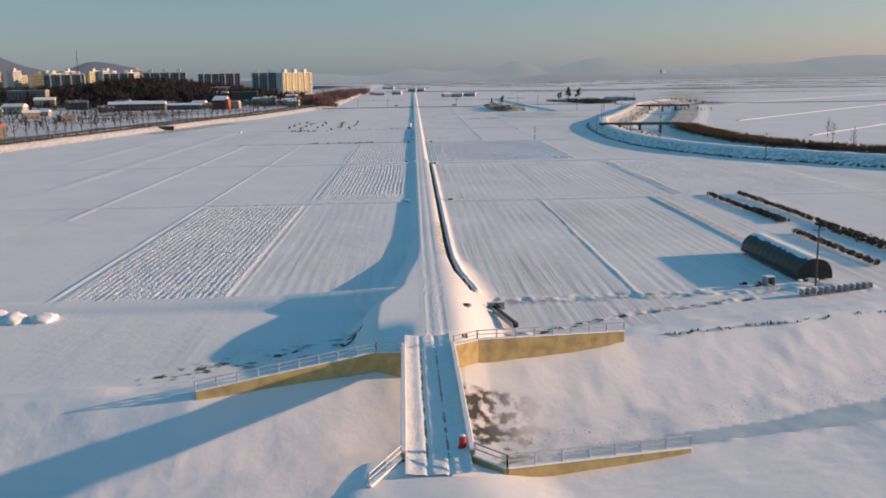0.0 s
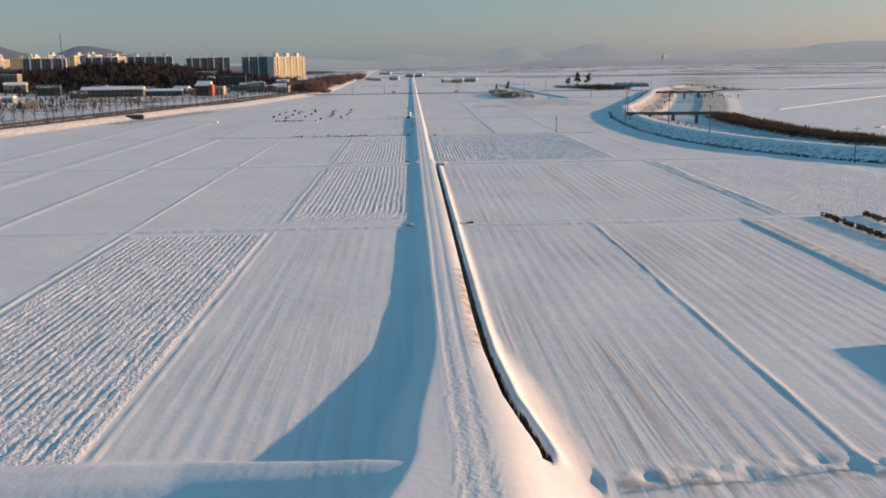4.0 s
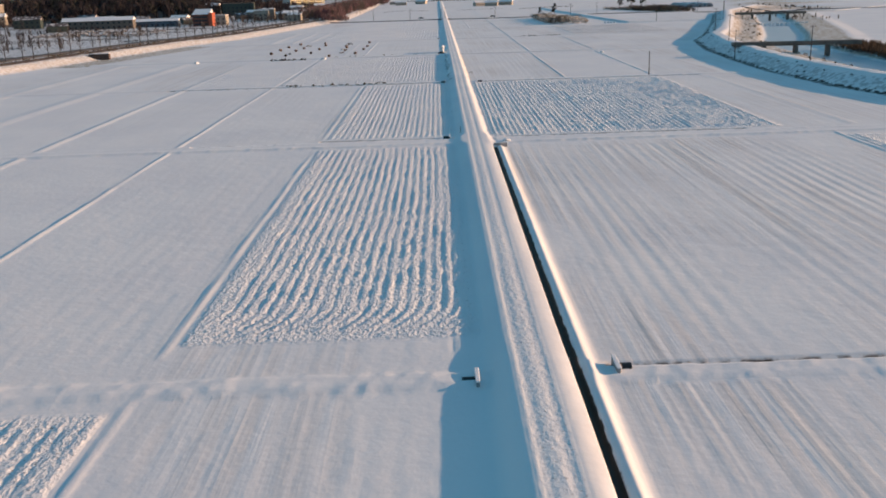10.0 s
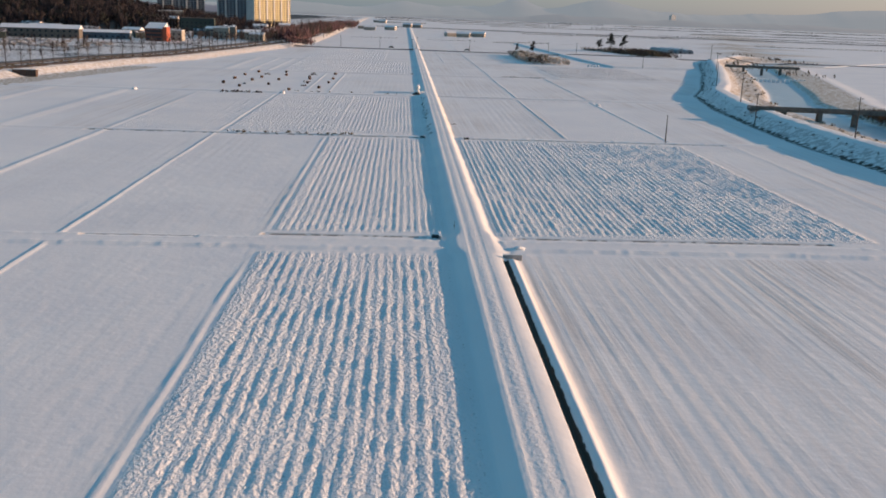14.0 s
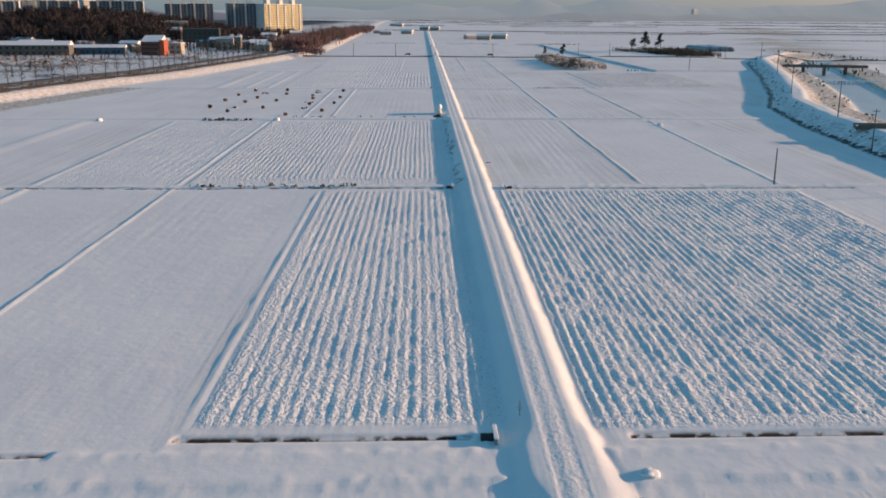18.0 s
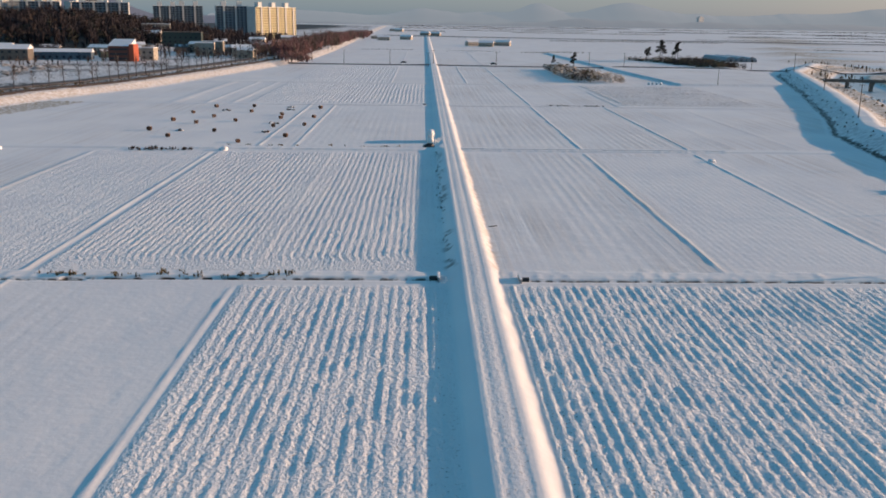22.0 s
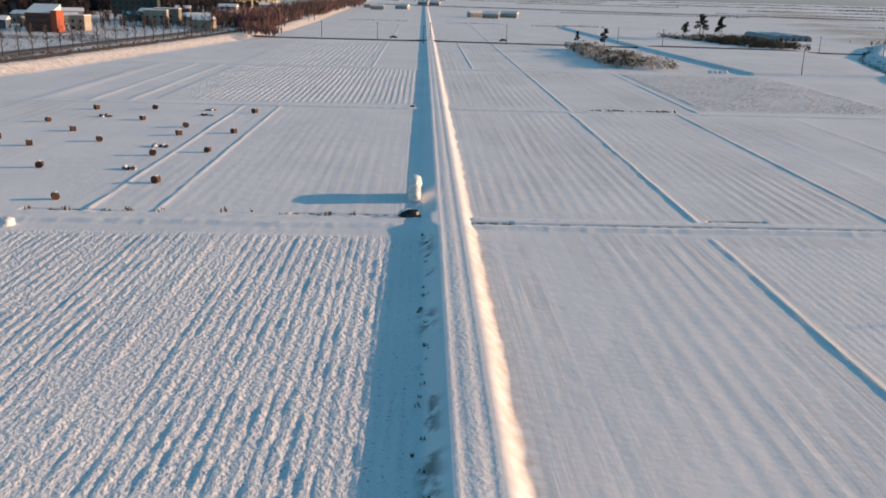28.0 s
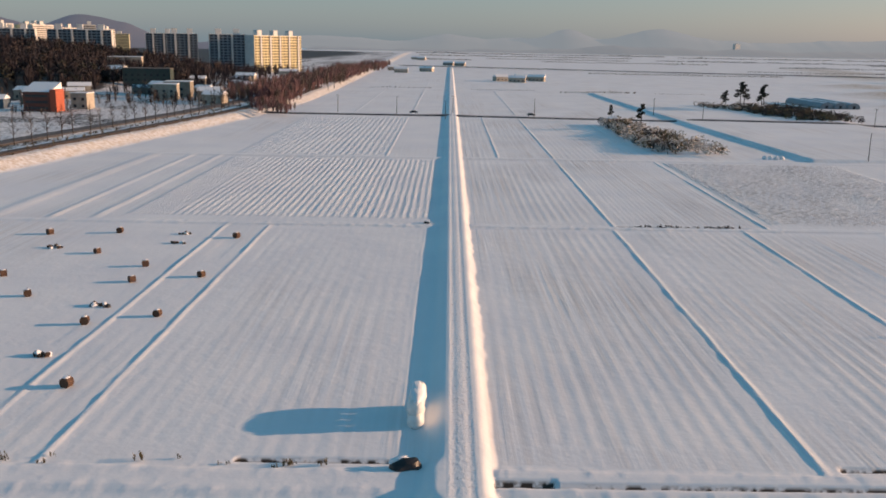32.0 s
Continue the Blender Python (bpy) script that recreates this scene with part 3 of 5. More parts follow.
def build_ground():
    us = np.concatenate([-np.geomspace(9000, 240, 26), np.linspace(-238, -92, 90, endpoint=False), np.linspace(-92, -64, 40, endpoint=False),
                         np.linspace(-64, -2.1, 196, endpoint=False), np.linspace(-2.1, 0.4, 21, endpoint=False), np.linspace(0.4, 64, 201, endpoint=False), np.linspace(64, 130, 80, endpoint=False), np.linspace(130, 260, 80, endpoint=False), np.geomspace(260, 9000, 26)])
    ys = np.concatenate([np.linspace(-2500, -420, 8, endpoint=False), np.linspace(-420, -272, 40, endpoint=False), np.linspace(-272, 335, 1150, endpoint=False),
                         np.linspace(335, 720, 260, endpoint=False), np.linspace(720, 1200, 60, endpoint=False), np.geomspace(1200, 16000, 30)])
    U, Y = np.meshgrid(us.astype(np.float32), ys.astype(np.float32))
    U = U + (ditch_u(Y) + 0.85) * np.clip(1 - np.abs(U + 0.85) / 6, 0, 1) * ramp(Y, -216, -204)      # the net follows the bend of the roadside ditch
    z, stub, clods, soil, grass, ice, plough = land(U.astype(np.float32), Y)
    X = U + SHEAR * Y
    nu, ny = len(us), len(ys)
    co = np.stack([X, Y, z], -1).reshape(-1, 3).astype(np.float32)
    i = np.arange((ny - 1) * (nu - 1))
    a = (i // (nu - 1)) * nu + i % (nu - 1)
    quads = np.stack([a, a + 1, a + nu + 1, a + nu], -1).astype(np.int32)
    me = bpy.data.meshes.new("ground")
    me.vertices.add(len(co))
    me.vertices.foreach_set("co", co.ravel())
    me.loops.add(quads.size)
    me.loops.foreach_set("vertex_index", quads.ravel())
    me.polygons.add(len(quads))
    me.polygons.foreach_set("loop_start", np.arange(0, quads.size, 4, dtype=np.int32))
    me.polygons.foreach_set("use_smooth", np.ones(len(quads), dtype=bool))
    me.update(calc_edges=True)
    for name, v in (("stubble", stub), ("clods", clods), ("soil", soil), ("grass", grass), ("ice", ice), ("plough", plough)):
        at = me.attributes.new(name, "FLOAT", "POINT")
        at.data.foreach_set("value", np.clip(v, 0, 3).astype(np.float32).ravel())
    me.materials.append(SNOW_FIELD)
    ob = new("ground", me)
    return tagged(ob, "snow-covered farm plain with ploughed and stubble rice plots", "ground", kind="structure")


def height(x, y):
    return float(land(np.array([x - SHEAR * y]), np.array([float(y)]))[0][0])


build_ground()


# ---- bridge and its walls ----
def wall_with_rail(name, pts, foot, label, gap=2.0):
    """A concrete retaining wall along pts (x, y, top) with a guard rail of posts and two bars; foot: how far each point's wall goes down."""
    root = empty(name, Matrix.Translation((*pts[0][:2], 0)))
    org = Vector((*pts[0][:2], 0))
    for (a, b), (fa, fb) in zip(zip(pts[:-1], pts[1:]), zip(foot[:-1], foot[1:])):
        a, b = Vector(a), Vector(b)
        d = (b - a)
        n = Vector((d.y, -d.x, 0)).normalized() * 0.18
        bm = bmesh.new()
        vs = [bm.verts.new(p - org) for p in (a - n - Vector((0, 0, fa)), b - n - Vector((0, 0, fb)), b + n - Vector((0, 0, fb)), a + n - Vector((0, 0, fa)), a - n, b - n, b + n, a + n)]
        for f in ((3, 2, 1, 0), (4, 5, 6, 7), (0, 1, 5, 4), (1, 2, 6, 5), (2, 3, 7, 6), (3, 0, 4, 7)):
            bm.faces.new([vs[i] for i in f])
        bmesh.ops.bevel(bm, geom=list(bm.edges), offset=0.03, segments=1, affect="EDGES")
        part("wall", bm, CONCRETE, root, "ochre-stained concrete retaining wall")
        bm = bmesh.new()
        up = Vector((0, 0, 1))
        for q in (0.02,):
            m = n * 1.3
            vs = [bm.verts.new(p - org) for p in (a - m + up * q, b - m + up * q, b + m + up * q, a + m + up * q, a - m * 0.8 + up * 0.14, b - m * 0.8 + up * 0.14, b + m * 0.8 + up * 0.14, a + m * 0.8 + up * 0.14)]
            for f in ((3, 2, 1, 0), (4, 5, 6, 7), (0, 1, 5, 4), (1, 2, 6, 5), (2, 3, 7, 6), (3, 0, 4, 7)):
                bm.faces.new([vs[i] for i in f])
        part("snow_cap", bm, SNOW, root, "snow lying on the wall top")
        for h, r in ((0.58, 0.055), (1.0, 0.07)):
            part("rail", tube(a - org + up * h, b - org + up * h, r, sides=6), STEEL, root)
        k = max(1, int(d.length / gap))
        for i in range(k + 1):
            p = a + d * (i / k) - org
            part("post", add_box(bmesh.new(), p.x - 0.07, p.x + 0.07, p.y - 0.07, p.y + 0.07, p.z, p.z + 1.05, 0.015), STEEL, root)
    return tagged(root, label, "guard wall")


BX0, BX1, BY0, BY1, DECK = -10.6, -5.2, -265.8, -237.9, 3.6
bridge = empty("bridge", Matrix.Translation((BX0, BY0, 0)))
part("deck", box(0, BX1 - BX0, 0, BY1 - BY0, DECK - 0.75, DECK - 0.04, 0.03), CONCRETE, bridge, "concrete bridge slab")


def deck_snow():
    xs, ys = np.linspace(0.3, BX1 - BX0 - 0.3, 46), np.linspace(-3, BY1 - BY0 + 4, 150)
    X, Y = np.meshgrid(xs, ys)
    z = DECK + 0.06 + 0.05 * rough_land(X, Y, 0.9, 130, 3)
    for q in (1.95, 3.5):
        z = z - 0.11 * np.exp(-((X - q - 0.15 * lattice(Y / 7, Y * 0 + q, 131)) / 0.2) ** 2)
    z = z + 0.14 * np.exp(-((np.minimum(X - 0.3, BX1 - BX0 - 0.3 - X)) / 0.5) ** 2)
    n = len(xs)
    v = np.stack([X, Y, z], -1).reshape(-1, 3)
    f = [(i * n + j, i * n + j + 1, i * n + n + j + 1, i * n + n + j) for i in range(len(ys) - 1) for j in range(n - 1)]
    make("snow", v.tolist(), f, SNOW, bridge, smooth=True)


deck_snow()
for kx in (0.0, BX1 - BX0 - 0.35):
    part("kerb", box(kx, kx + 0.35, 0, BY1 - BY0, DECK - 0.02, DECK + 0.42, 0.04), CONCRETE, bridge, "low concrete parapet")
    part("kerb_snow", box(kx - 0.05, kx + 0.42, 0.05, BY1 - BY0 - 0.05, DECK + 0.424, DECK + 0.56, 0.06), SNOW, bridge, "snow lying along the parapet")
for py in (0.2, BY1 - BY0 - 1.2):
    part("abutment", box(0.1, BX1 - BX0 - 0.1, py, py + 1.0, -5.0, DECK - 0.755, 0.04), CONCRETE, bridge)
tagged(bridge, "narrow concrete bridge under rutted snow across the canal", "bridge")
wall_with_rail("guard_wall", [(-5.2, -237.7, 3.6), (-2.6, -235.9, 3.6), (14.4, -230.4, 2.5)], [4.6, 3.6, 1.2], "yellowish concrete wing wall with a white guard rail")
wall_with_rail("guard_wall", [(-10.6, -239.7, 3.6), (-13.2, -239.0, 3.5), (-30.3, -244.8, 1.9)], [4.6, 4.0, 0.9], "shaded concrete wing wall with a white guard rail")
wall_with_rail("guard_wall", [(-5.2, -265.7, 3.6), (-3.0, -267.6, 3.4), (11.6, -263.4, 2.7)], [3.6, 2.4, 1.0], "low concrete wing wall with a white guard rail beside the near bank road")
wall_with_rail("guard_wall", [(-10.6, -265.7, 3.6), (-12.8, -270.1, 3.5)], [3.6, 2.4], "short concrete wing wall with a white guard rail")


def traffic_barrel(x, y, z):
    root = empty("traffic_barrel", Matrix.Translation((x, y, z)))
    bm = bmesh.new()
    for a, b, r0, r1 in ((0, 0.08, 0.34, 0.34), (0.08, 0.5, 0.29, 0.27), (0.5, 0.95, 0.27, 0.24)):
        add_tube(bm, (0, 0, a), (0, 0, b), r0, r1, 14)
    part("body", bm, PLASTIC_RED, root, smooth=False)
    part("snow_cap", tube((0, 0, 0.953), (0, 0, 1.05), 0.24, 0.14, 12), SNOW, root)
    return tagged(root, "red plastic traffic barrel with snow on top", "barrel")


traffic_barrel(-6.0, -264.3, DECK + 0.08)
m = empty("marker_board", Matrix.Translation((-4.0, -236.8, 3.62)))
part("board", box(-0.3, 0.3, -0.03, 0.03, 0.45, 0.95, 0.01), PLASTIC_RED, m)
part("stripe", box(-0.12, 0.12, -0.04, -0.034, 0.5, 0.9), SNOW, m, "white band")
tagged(m, "red and white marker board on the guard rail", "sign")


def culvert_head(x, y, z, turn, wide=1.2, label="small concrete culvert mouth half buried in snow"):
    root = empty("culvert", pose(x, y, z, 0, 0, turn))
    part("headwall", add_box(bmesh.new(), -wide, wide, -0.12, 0.12, -0.7, 0.35, 0.03), GREY_CONCRETE, root)
    # the pipe is closed; its black end stands in for the shade inside
    part("pipe", tube((0, -0.13, -0.15), (0, -1.1, -0.15), 0.42, 0.42, 12), DARK_FILM, root, "closed pipe, its black end painted as the dark mouth")
    part("snow_cap", add_box(bmesh.new(), -wide - 0.05, wide + 0.05, -0.17, 0.17, 0.353, 0.47, 0.04), SNOW, root)
    return tagged(root, label, "culvert")


for cx, cy, cz, ct in ((-8.6, 7.4, 0.2, -90), (-9.3, -101.3, 0.1, -90), (1.0, -100.2, 0.3, 90), (-7.4, 108.4, 0.25, -90), (2.4, 108.0, 0.2, 90), (-5.9, 332.7, 0.2, -90), (1.9, -210.9, 0.9, 10), (0.1, -3.6, 0.35, 180)):
    culvert_head(cx, cy, cz, ct)
ch = empty("drain_channel", pose(2.5, -216.6, 0.45, 0, 0, 12))
part("channel_side", box(-0.45, -0.3, -4, 4, 0, 0.55, 0.02), GREY_CONCRETE, ch)
part("channel_side", box(0.3, 0.45, -4, 4, 0, 0.55, 0.02), GREY_CONCRETE, ch)
part("channel_bed", box(-0.3, 0.3, -4, 4, 0, 0.1), DARK_FILM, ch, "wet dark channel bed")
tagged(ch, "open concrete drain channel with a wet bed", "drain")
pit = empty("manhole", Matrix.Translation((-2.6, -217.8, height(-2.6, -217.8) - 0.05)))
part("rim", tube((0, 0, 0.0), (0, 0, 0.22), 0.75, 0.7, 16), GREY_CONCRETE, pit)
# no shaft is cut: a black disc paints the dark inside
part("opening", tube((0, 0, 0.222), (0, 0, 0.23), 0.55, 0.55, 16), RUBBER, pit, "black disc in place of the shaded shaft")
tagged(pit, "round open concrete manhole in the snow", "manhole")


# ---- greenhouse yard ----
def greenhouse(x, y0, y1, w, h, z, film=DARK_FILM, label="black film tunnel greenhouse with snow on its roof"):
    root = empty("greenhouse", Matrix.Translation((x, y0, z)))
    L = y1 - y0
    n, k = 18, 22

    def arch(a, lift):
        return (math.cos(a) * (w / 2 + lift), (h + lift) * math.sin(a) ** 0.72 if 0 < a < math.pi else 0.0)
    for nm, a0, a1, lift, mat, lab in (("cover", 0, math.pi, 0, film, "ribbed film cover"), ("roof_snow", 0.62, 1.95, 0.07, SNOW, "snow slipping off the roof")):
        verts, faces = [], []
        for j in range(k + 1):
            yy = L * j / k
            for i in range(n + 1):
                a = a0 + (a1 - a0) * i / n
                if nm == "roof_snow":
                    a = a0 + 0.14 * (lattice(np.array(yy / 1.1), np.array(2.0), 140) + 0.5) + (a1 + 0.3 * lattice(np.array(yy / 0.8), np.array(7.0), 141) - a0) * i / n
                    lf = lift * (1 if 0 < i < n else 0.2)
                else:
                    lf = -0.03 * (j % 2)
                px, pz = arch(float(a), lf)
                verts.append((px, yy, pz))
        for j in range(k):
            for i in range(n):
                p = j * (n + 1) + i
                faces.append((p, p + n + 1, p + n + 2, p + 1))
        make(nm, verts, faces, mat, root, smooth=False)
    for yy in (0.0, L):
        pts = [(arch(math.pi * i / n, -0.02)[0], yy, arch(math.pi * i / n, -0.02)[1]) for i in range(n + 1)]
        make("end_wall", pts, [tuple(range(n + 1))], film, root)
    part("door", box(-0.8, 0.8, -0.08, -0.02, 0.0, 2.0, 0.02), DARK_FILM, root, "dark end door")
    part("ground_skirt", box(-w / 2 - 0.15, -w / 2 + 0.05, 0, L, 0.0, 0.35, 0.04), DARK_FILM, root)
    return tagged(root, label, "greenhouse")


greenhouse(51.2, -197.8, -175.0, 5.4, 3.0, 0.35)


def utility_pole(x, y, z, h, arms=1, label="tall dark utility pole standing in the snow"):
    root = empty("utility_pole", Matrix.Translation((x, y, z)))
    part("shaft", tube((0, 0, -0.3), (0, 0, h), 0.17, 0.10, 8), WOOD_POLE, root)
    for i in range(arms):
        arm = part("cross_arm", add_box(bmesh.new(), -0.9, 0.9, -0.05, 0.05, h - 0.5 - 0.8 * i, h - 0.38 - 0.8 * i, 0.01), WOOD_POLE, root)
        for q in (-0.75, 0.0, 0.75):
            part("insulator", tube((q, 0, h - 0.38 - 0.8 * i), (q, 0, h - 0.2 - 0.8 * i), 0.05, 0.03, 6), GREY_CONCRETE, arm)
    return tagged(root, label, "pole", "utility poles")


utility_pole(50.0, -200.8, 0.2, 8.5)
utility_pole(53.3, 110.8, 0.0, 7.0, 0)
for px, py, ph in ((92, 151, 10), (98, 103, 10), (99, 56, 10), (122, 271, 10), (116, -16, 10), (140, -52, 10), (104, 195, 10), (205, 520, 10), (160, 380, 10)):
    utility_pole(px, py, height(px, py), ph)
for px, py in ((-26, 622), (3, 622), (44.6, 617), (111, 640), (126.7, 602), (204, 584), (137.5, 446.5), (-57, 628), (-1, 592)):
    utility_pole(px, py, height(px, py), 9.0, 1 if py > 500 else 0)


def concrete_flume(x, y, z, turn):
    root = empty("concrete_flume", pose(x, y, z, 0, 0, turn))
    part("base", box(-0.5, 0.5, -0.5, 0.5, 0, 0.1, 0.01), GREY_CONCRETE, root)
    part("side", box(-0.5, -0.4, -0.5, 0.5, 0.103, 0.85, 0.01), GREY_CONCRETE, root)
    part("side", box(0.4, 0.5, -0.5, 0.5, 0.103, 0.85, 0.01), GREY_CONCRETE, root)
    part("snow_cap", add_box(bmesh.new(), -0.53, -0.37, -0.52, 0.52, 0.853, 0.95, 0.03), SNOW, root)
    return tagged(root, "grey precast concrete channel block in a row", "concrete block", "precast channel blocks")


first_flume = concrete_flume(45.6, -207.0, 0.15, 12)
for i in range(1, 11):
    copy_thing(first_flume, pose(45.6 + 1.06 * i, -207.0 + 0.32 * i, 0.15, 0, 0, 12 + 6 * math.sin(i * 2.1)))


def open_box(x, y, z, s):
    root = empty("concrete_box", pose(x, y, z, 0, 0, 12))
    part("wall", box(-s, s, s - 0.12, s, 0, 2 * s, 0.02), GREY_CONCRETE, root)
    part("wall", box(-s, -s + 0.12, -s, s - 0.122, 0, 2 * s, 0.02), GREY_CONCRETE, root)
    part("wall", box(s - 0.12, s, -s, s - 0.122, 0, 2 * s, 0.02), GREY_CONCRETE, root)
    part("lid", box(-s, s, -s, s, 2 * s + 0.003, 2 * s + 0.15, 0.02), SNOW, root, "snow-covered top")
    return tagged(root, "grey concrete box culvert segment with a snowy top", "concrete box")


open_box(43.2, -200.3, 0.1, 0.65)


def debris_heap(x, y, z, n, spread, mats, name, label, cat, seed=1):
    r = random.Random(seed)
    root = empty(name, Matrix.Translation((x, y, z)))
    for i in range(n):
        bm = bmesh.new()
        bmesh.ops.create_icosphere(bm, subdivisions=1, radius=r.uniform(0.25, 0.55))
        for v in bm.verts:
            v.co *= r.uniform(0.7, 1.25)
            v.co.z *= 0.7
            v.co += Vector((r.uniform(-1, 1) * 0.05, 0, 0))
        bmesh.ops.translate(bm, verts=bm.verts, vec=(r.uniform(-1, 1) * spread, r.uniform(-1, 1) * spread * 0.5, r.uniform(0.05, 0.35)))
        part("lump", bm, mats[i % len(mats)], root)
    return tagged(root, label, cat)


debris_heap(40.4, -200.6, 0.15, 9, 1.3, (GREY_CONCRETE, SNOW, DARK_FILM), "rubble_heap", "small heap of rubble dusted with snow", "rubble", 3)
debris_heap(49.0, -199.6, 0.4, 8, 1.6, (SNOW, STRAW), "brush_heap", "snowy heap of brushwood beside the greenhouse", "brush heap", 5)


# ---- plants ----
def sprays(points, size, count, seed, flat=0.7, stand=0.0):
    """Small leaf and twig tufts scattered round each point (x, y, z, r)."""
    r = np.random.RandomState(seed)
    verts, faces = [], []
    for x, y, z, rad in points:
        d = r.normal(size=(count, 3))
        d /= np.linalg.norm(d, axis=1)[:, None]
        q = d * (rad * r.uniform(0.45, 1.0, (count, 1)) ** 0.6) * (1, 1, flat) + (x, y, z)
        a = r.normal(size=(count, 3)) * (1, 1, 0.6 + stand)
        a /= np.linalg.norm(a, axis=1)[:, None]
        b = np.cross(a, r.normal(size=(count, 3)))
        b /= np.linalg.norm(b, axis=1)[:, None]
        s = size * r.uniform(0.5, 1.3, (count, 1))
        k = len(verts)
        quad = np.stack([q - a * s, q + b * s * 0.55, q + a * s, q - b * s * 0.55], 1).reshape(-1, 3)
        verts += quad.tolist()
        faces += [(k + 4 * i, k + 4 * i + 1, k + 4 * i + 2, k + 4 * i + 3) for i in range(count)]
    return verts, faces


def bare_tree(x, y, z, h, seed, label="slender leafless roadside tree with thin branches"):
    r = random.Random(seed)
    root = empty("bare_tree", Matrix.Translation((x, y, z)))
    part("trunk", tube((0, 0, -0.3), (0.02 * h, 0, h * 0.72), h * 0.018, h * 0.008, 7), BARK, root)
    bm = bmesh.new()

    def grow(p, d, length, rad, depth):
        e = p + d * length
        add_tube(bm, p, e, rad, rad * 0.6, 4 if depth > 1 else 3, caps=False)
        if depth == 0:
            return
        for _ in range(4):
            n = (d + Vector((r.gauss(0, 0.42), r.gauss(0, 0.42), r.uniform(0.0, 0.35)))).normalized()
            grow(p + d * length * r.uniform(0.3, 1.0), n, length * r.uniform(0.5, 0.75), rad * 0.6, depth - 1)
    for i in range(11):
        a, k = i * 2.4, 0.24 + 0.046 * i
        d = Vector((math.cos(a), math.sin(a), r.uniform(0.7, 1.5))).normalized()
        grow(Vector((0.02 * h * k / 0.72, 0, h * k)), d, h * r.uniform(0.11, 0.17) * (1.15 - 0.5 * k), h * 0.006, 2)
    grow(Vector((0.02 * h, 0, h * 0.7)), Vector((0, 0, 1)), h * 0.17, h * 0.007, 2)
    part("crown", bm, TWIG, root, "fine bare twigs")
    return tagged(root, label, "tree", "roadside trees")


tree_kinds = [bare_tree(-214, 30, 2.2, 10.5, 11), bare_tree(-206, 62, 2.4, 11.5, 12), bare_tree(-204, 88, 2.4, 9.5, 13)]


def along(line, step, start=0.0):
    out, left = [], start
    for a, b in zip(line[:-1], line[1:]):
        d = np.hypot(*(b - a))
        t = left
        while t < d:
            p = a + (b - a) * t / d
            n = np.array([-(b - a)[1], (b - a)[0]]) / d
            out.append((p, n))
            t += step
        left = t - d
    return out


rt = random.Random(5)
for p, n in along(BANK[2:10], 9.0):
    for off in (24.0,):
        q = p + n * (off + rt.uniform(-1, 1))
        copy_thing(rt.choice(tree_kinds), pose(q[0], q[1], height(q[0], q[1]) - 0.1, 0, 0, rt.uniform(0, 360)) @ Matrix.Scale(rt.uniform(0.85, 1.2), 4))
for i in range(34):
    y = rt.uniform(600, 1050)
    q = np.array([lin(y, BANK[:, 1], BANK[:, 0]) - rt.uniform(2, 34), y])
    copy_thing(rt.choice(tree_kinds), pose(q[0], q[1], height(q[0], q[1]) - 0.1, 0, 0, rt.uniform(0, 360)) @ Matrix.Scale(rt.uniform(0.9, 1.5), 4))
for x, y, s in ((-292, 262, 1.7), (-275, 300, 1.2), (-250, 215, 1.3), (-310, 340, 1.6), (-234, 145, 0.9), (-262, 420, 1.2), (-300, 480, 1.5), (176, 60, 0.9), (190, 95, 0.8), (214, 40, 0.9), (165, 20, 0.8), (-6.4, 10.4, 0.12)):
    copy_thing(rt.choice(tree_kinds), pose(x, y, height(x, y) - 0.05, 0, 0, rt.uniform(0, 360)) @ Matrix.Scale(s, 4))


def shrub_row(x, y0, y1, z, w, h, mat, seed, label):
    r = random.Random(seed)
    pts = [(x + r.uniform(-w, w), y0 + (y1 - y0) * i / max(1, int(abs(y1 - y0) * 2.2)), z + h * 0.5, r.uniform(0.35, 0.6)) for i in range(int(abs(y1 - y0) * 2.2))]
    v, f = sprays(pts, 0.22, 26, seed, 0.9, 0.8)
    return tagged(make("shrub_row", v, f, mat), label, "shrubs", "nursery rows", "stuff")


DARK_SHRUB = material("dark_shrub", (0.075, 0.055, 0.05), (0.04, 0.032, 0.03), 1.2, 0.9, low=0.3, high=0.7)
shrub_row(67.4, -146, -101, 0.3, 0.5, 0.8, DARK_SHRUB, 21, "low dark row of nursery shrubs in snow")
shrub_row(68.6, -146, -128, 0.3, 0.5, 0.8, DARK_SHRUB, 22, "low dark row of nursery shrubs in snow")
shrub_row(75.0, -186, -101, 0.3, 0.55, 0.9, DARK_SHRUB, 23, "long dark row of nursery shrubs in snow")
shrub_row(73.2, -186, -150, 0.3, 0.5, 0.8, DARK_SHRUB, 24, "low dark row of nursery shrubs in snow")
shrub_row(65.3, -189, -158, 0.3, 0.5, 0.8, DARK_SHRUB, 25, "low dark row of nursery shrubs in snow")


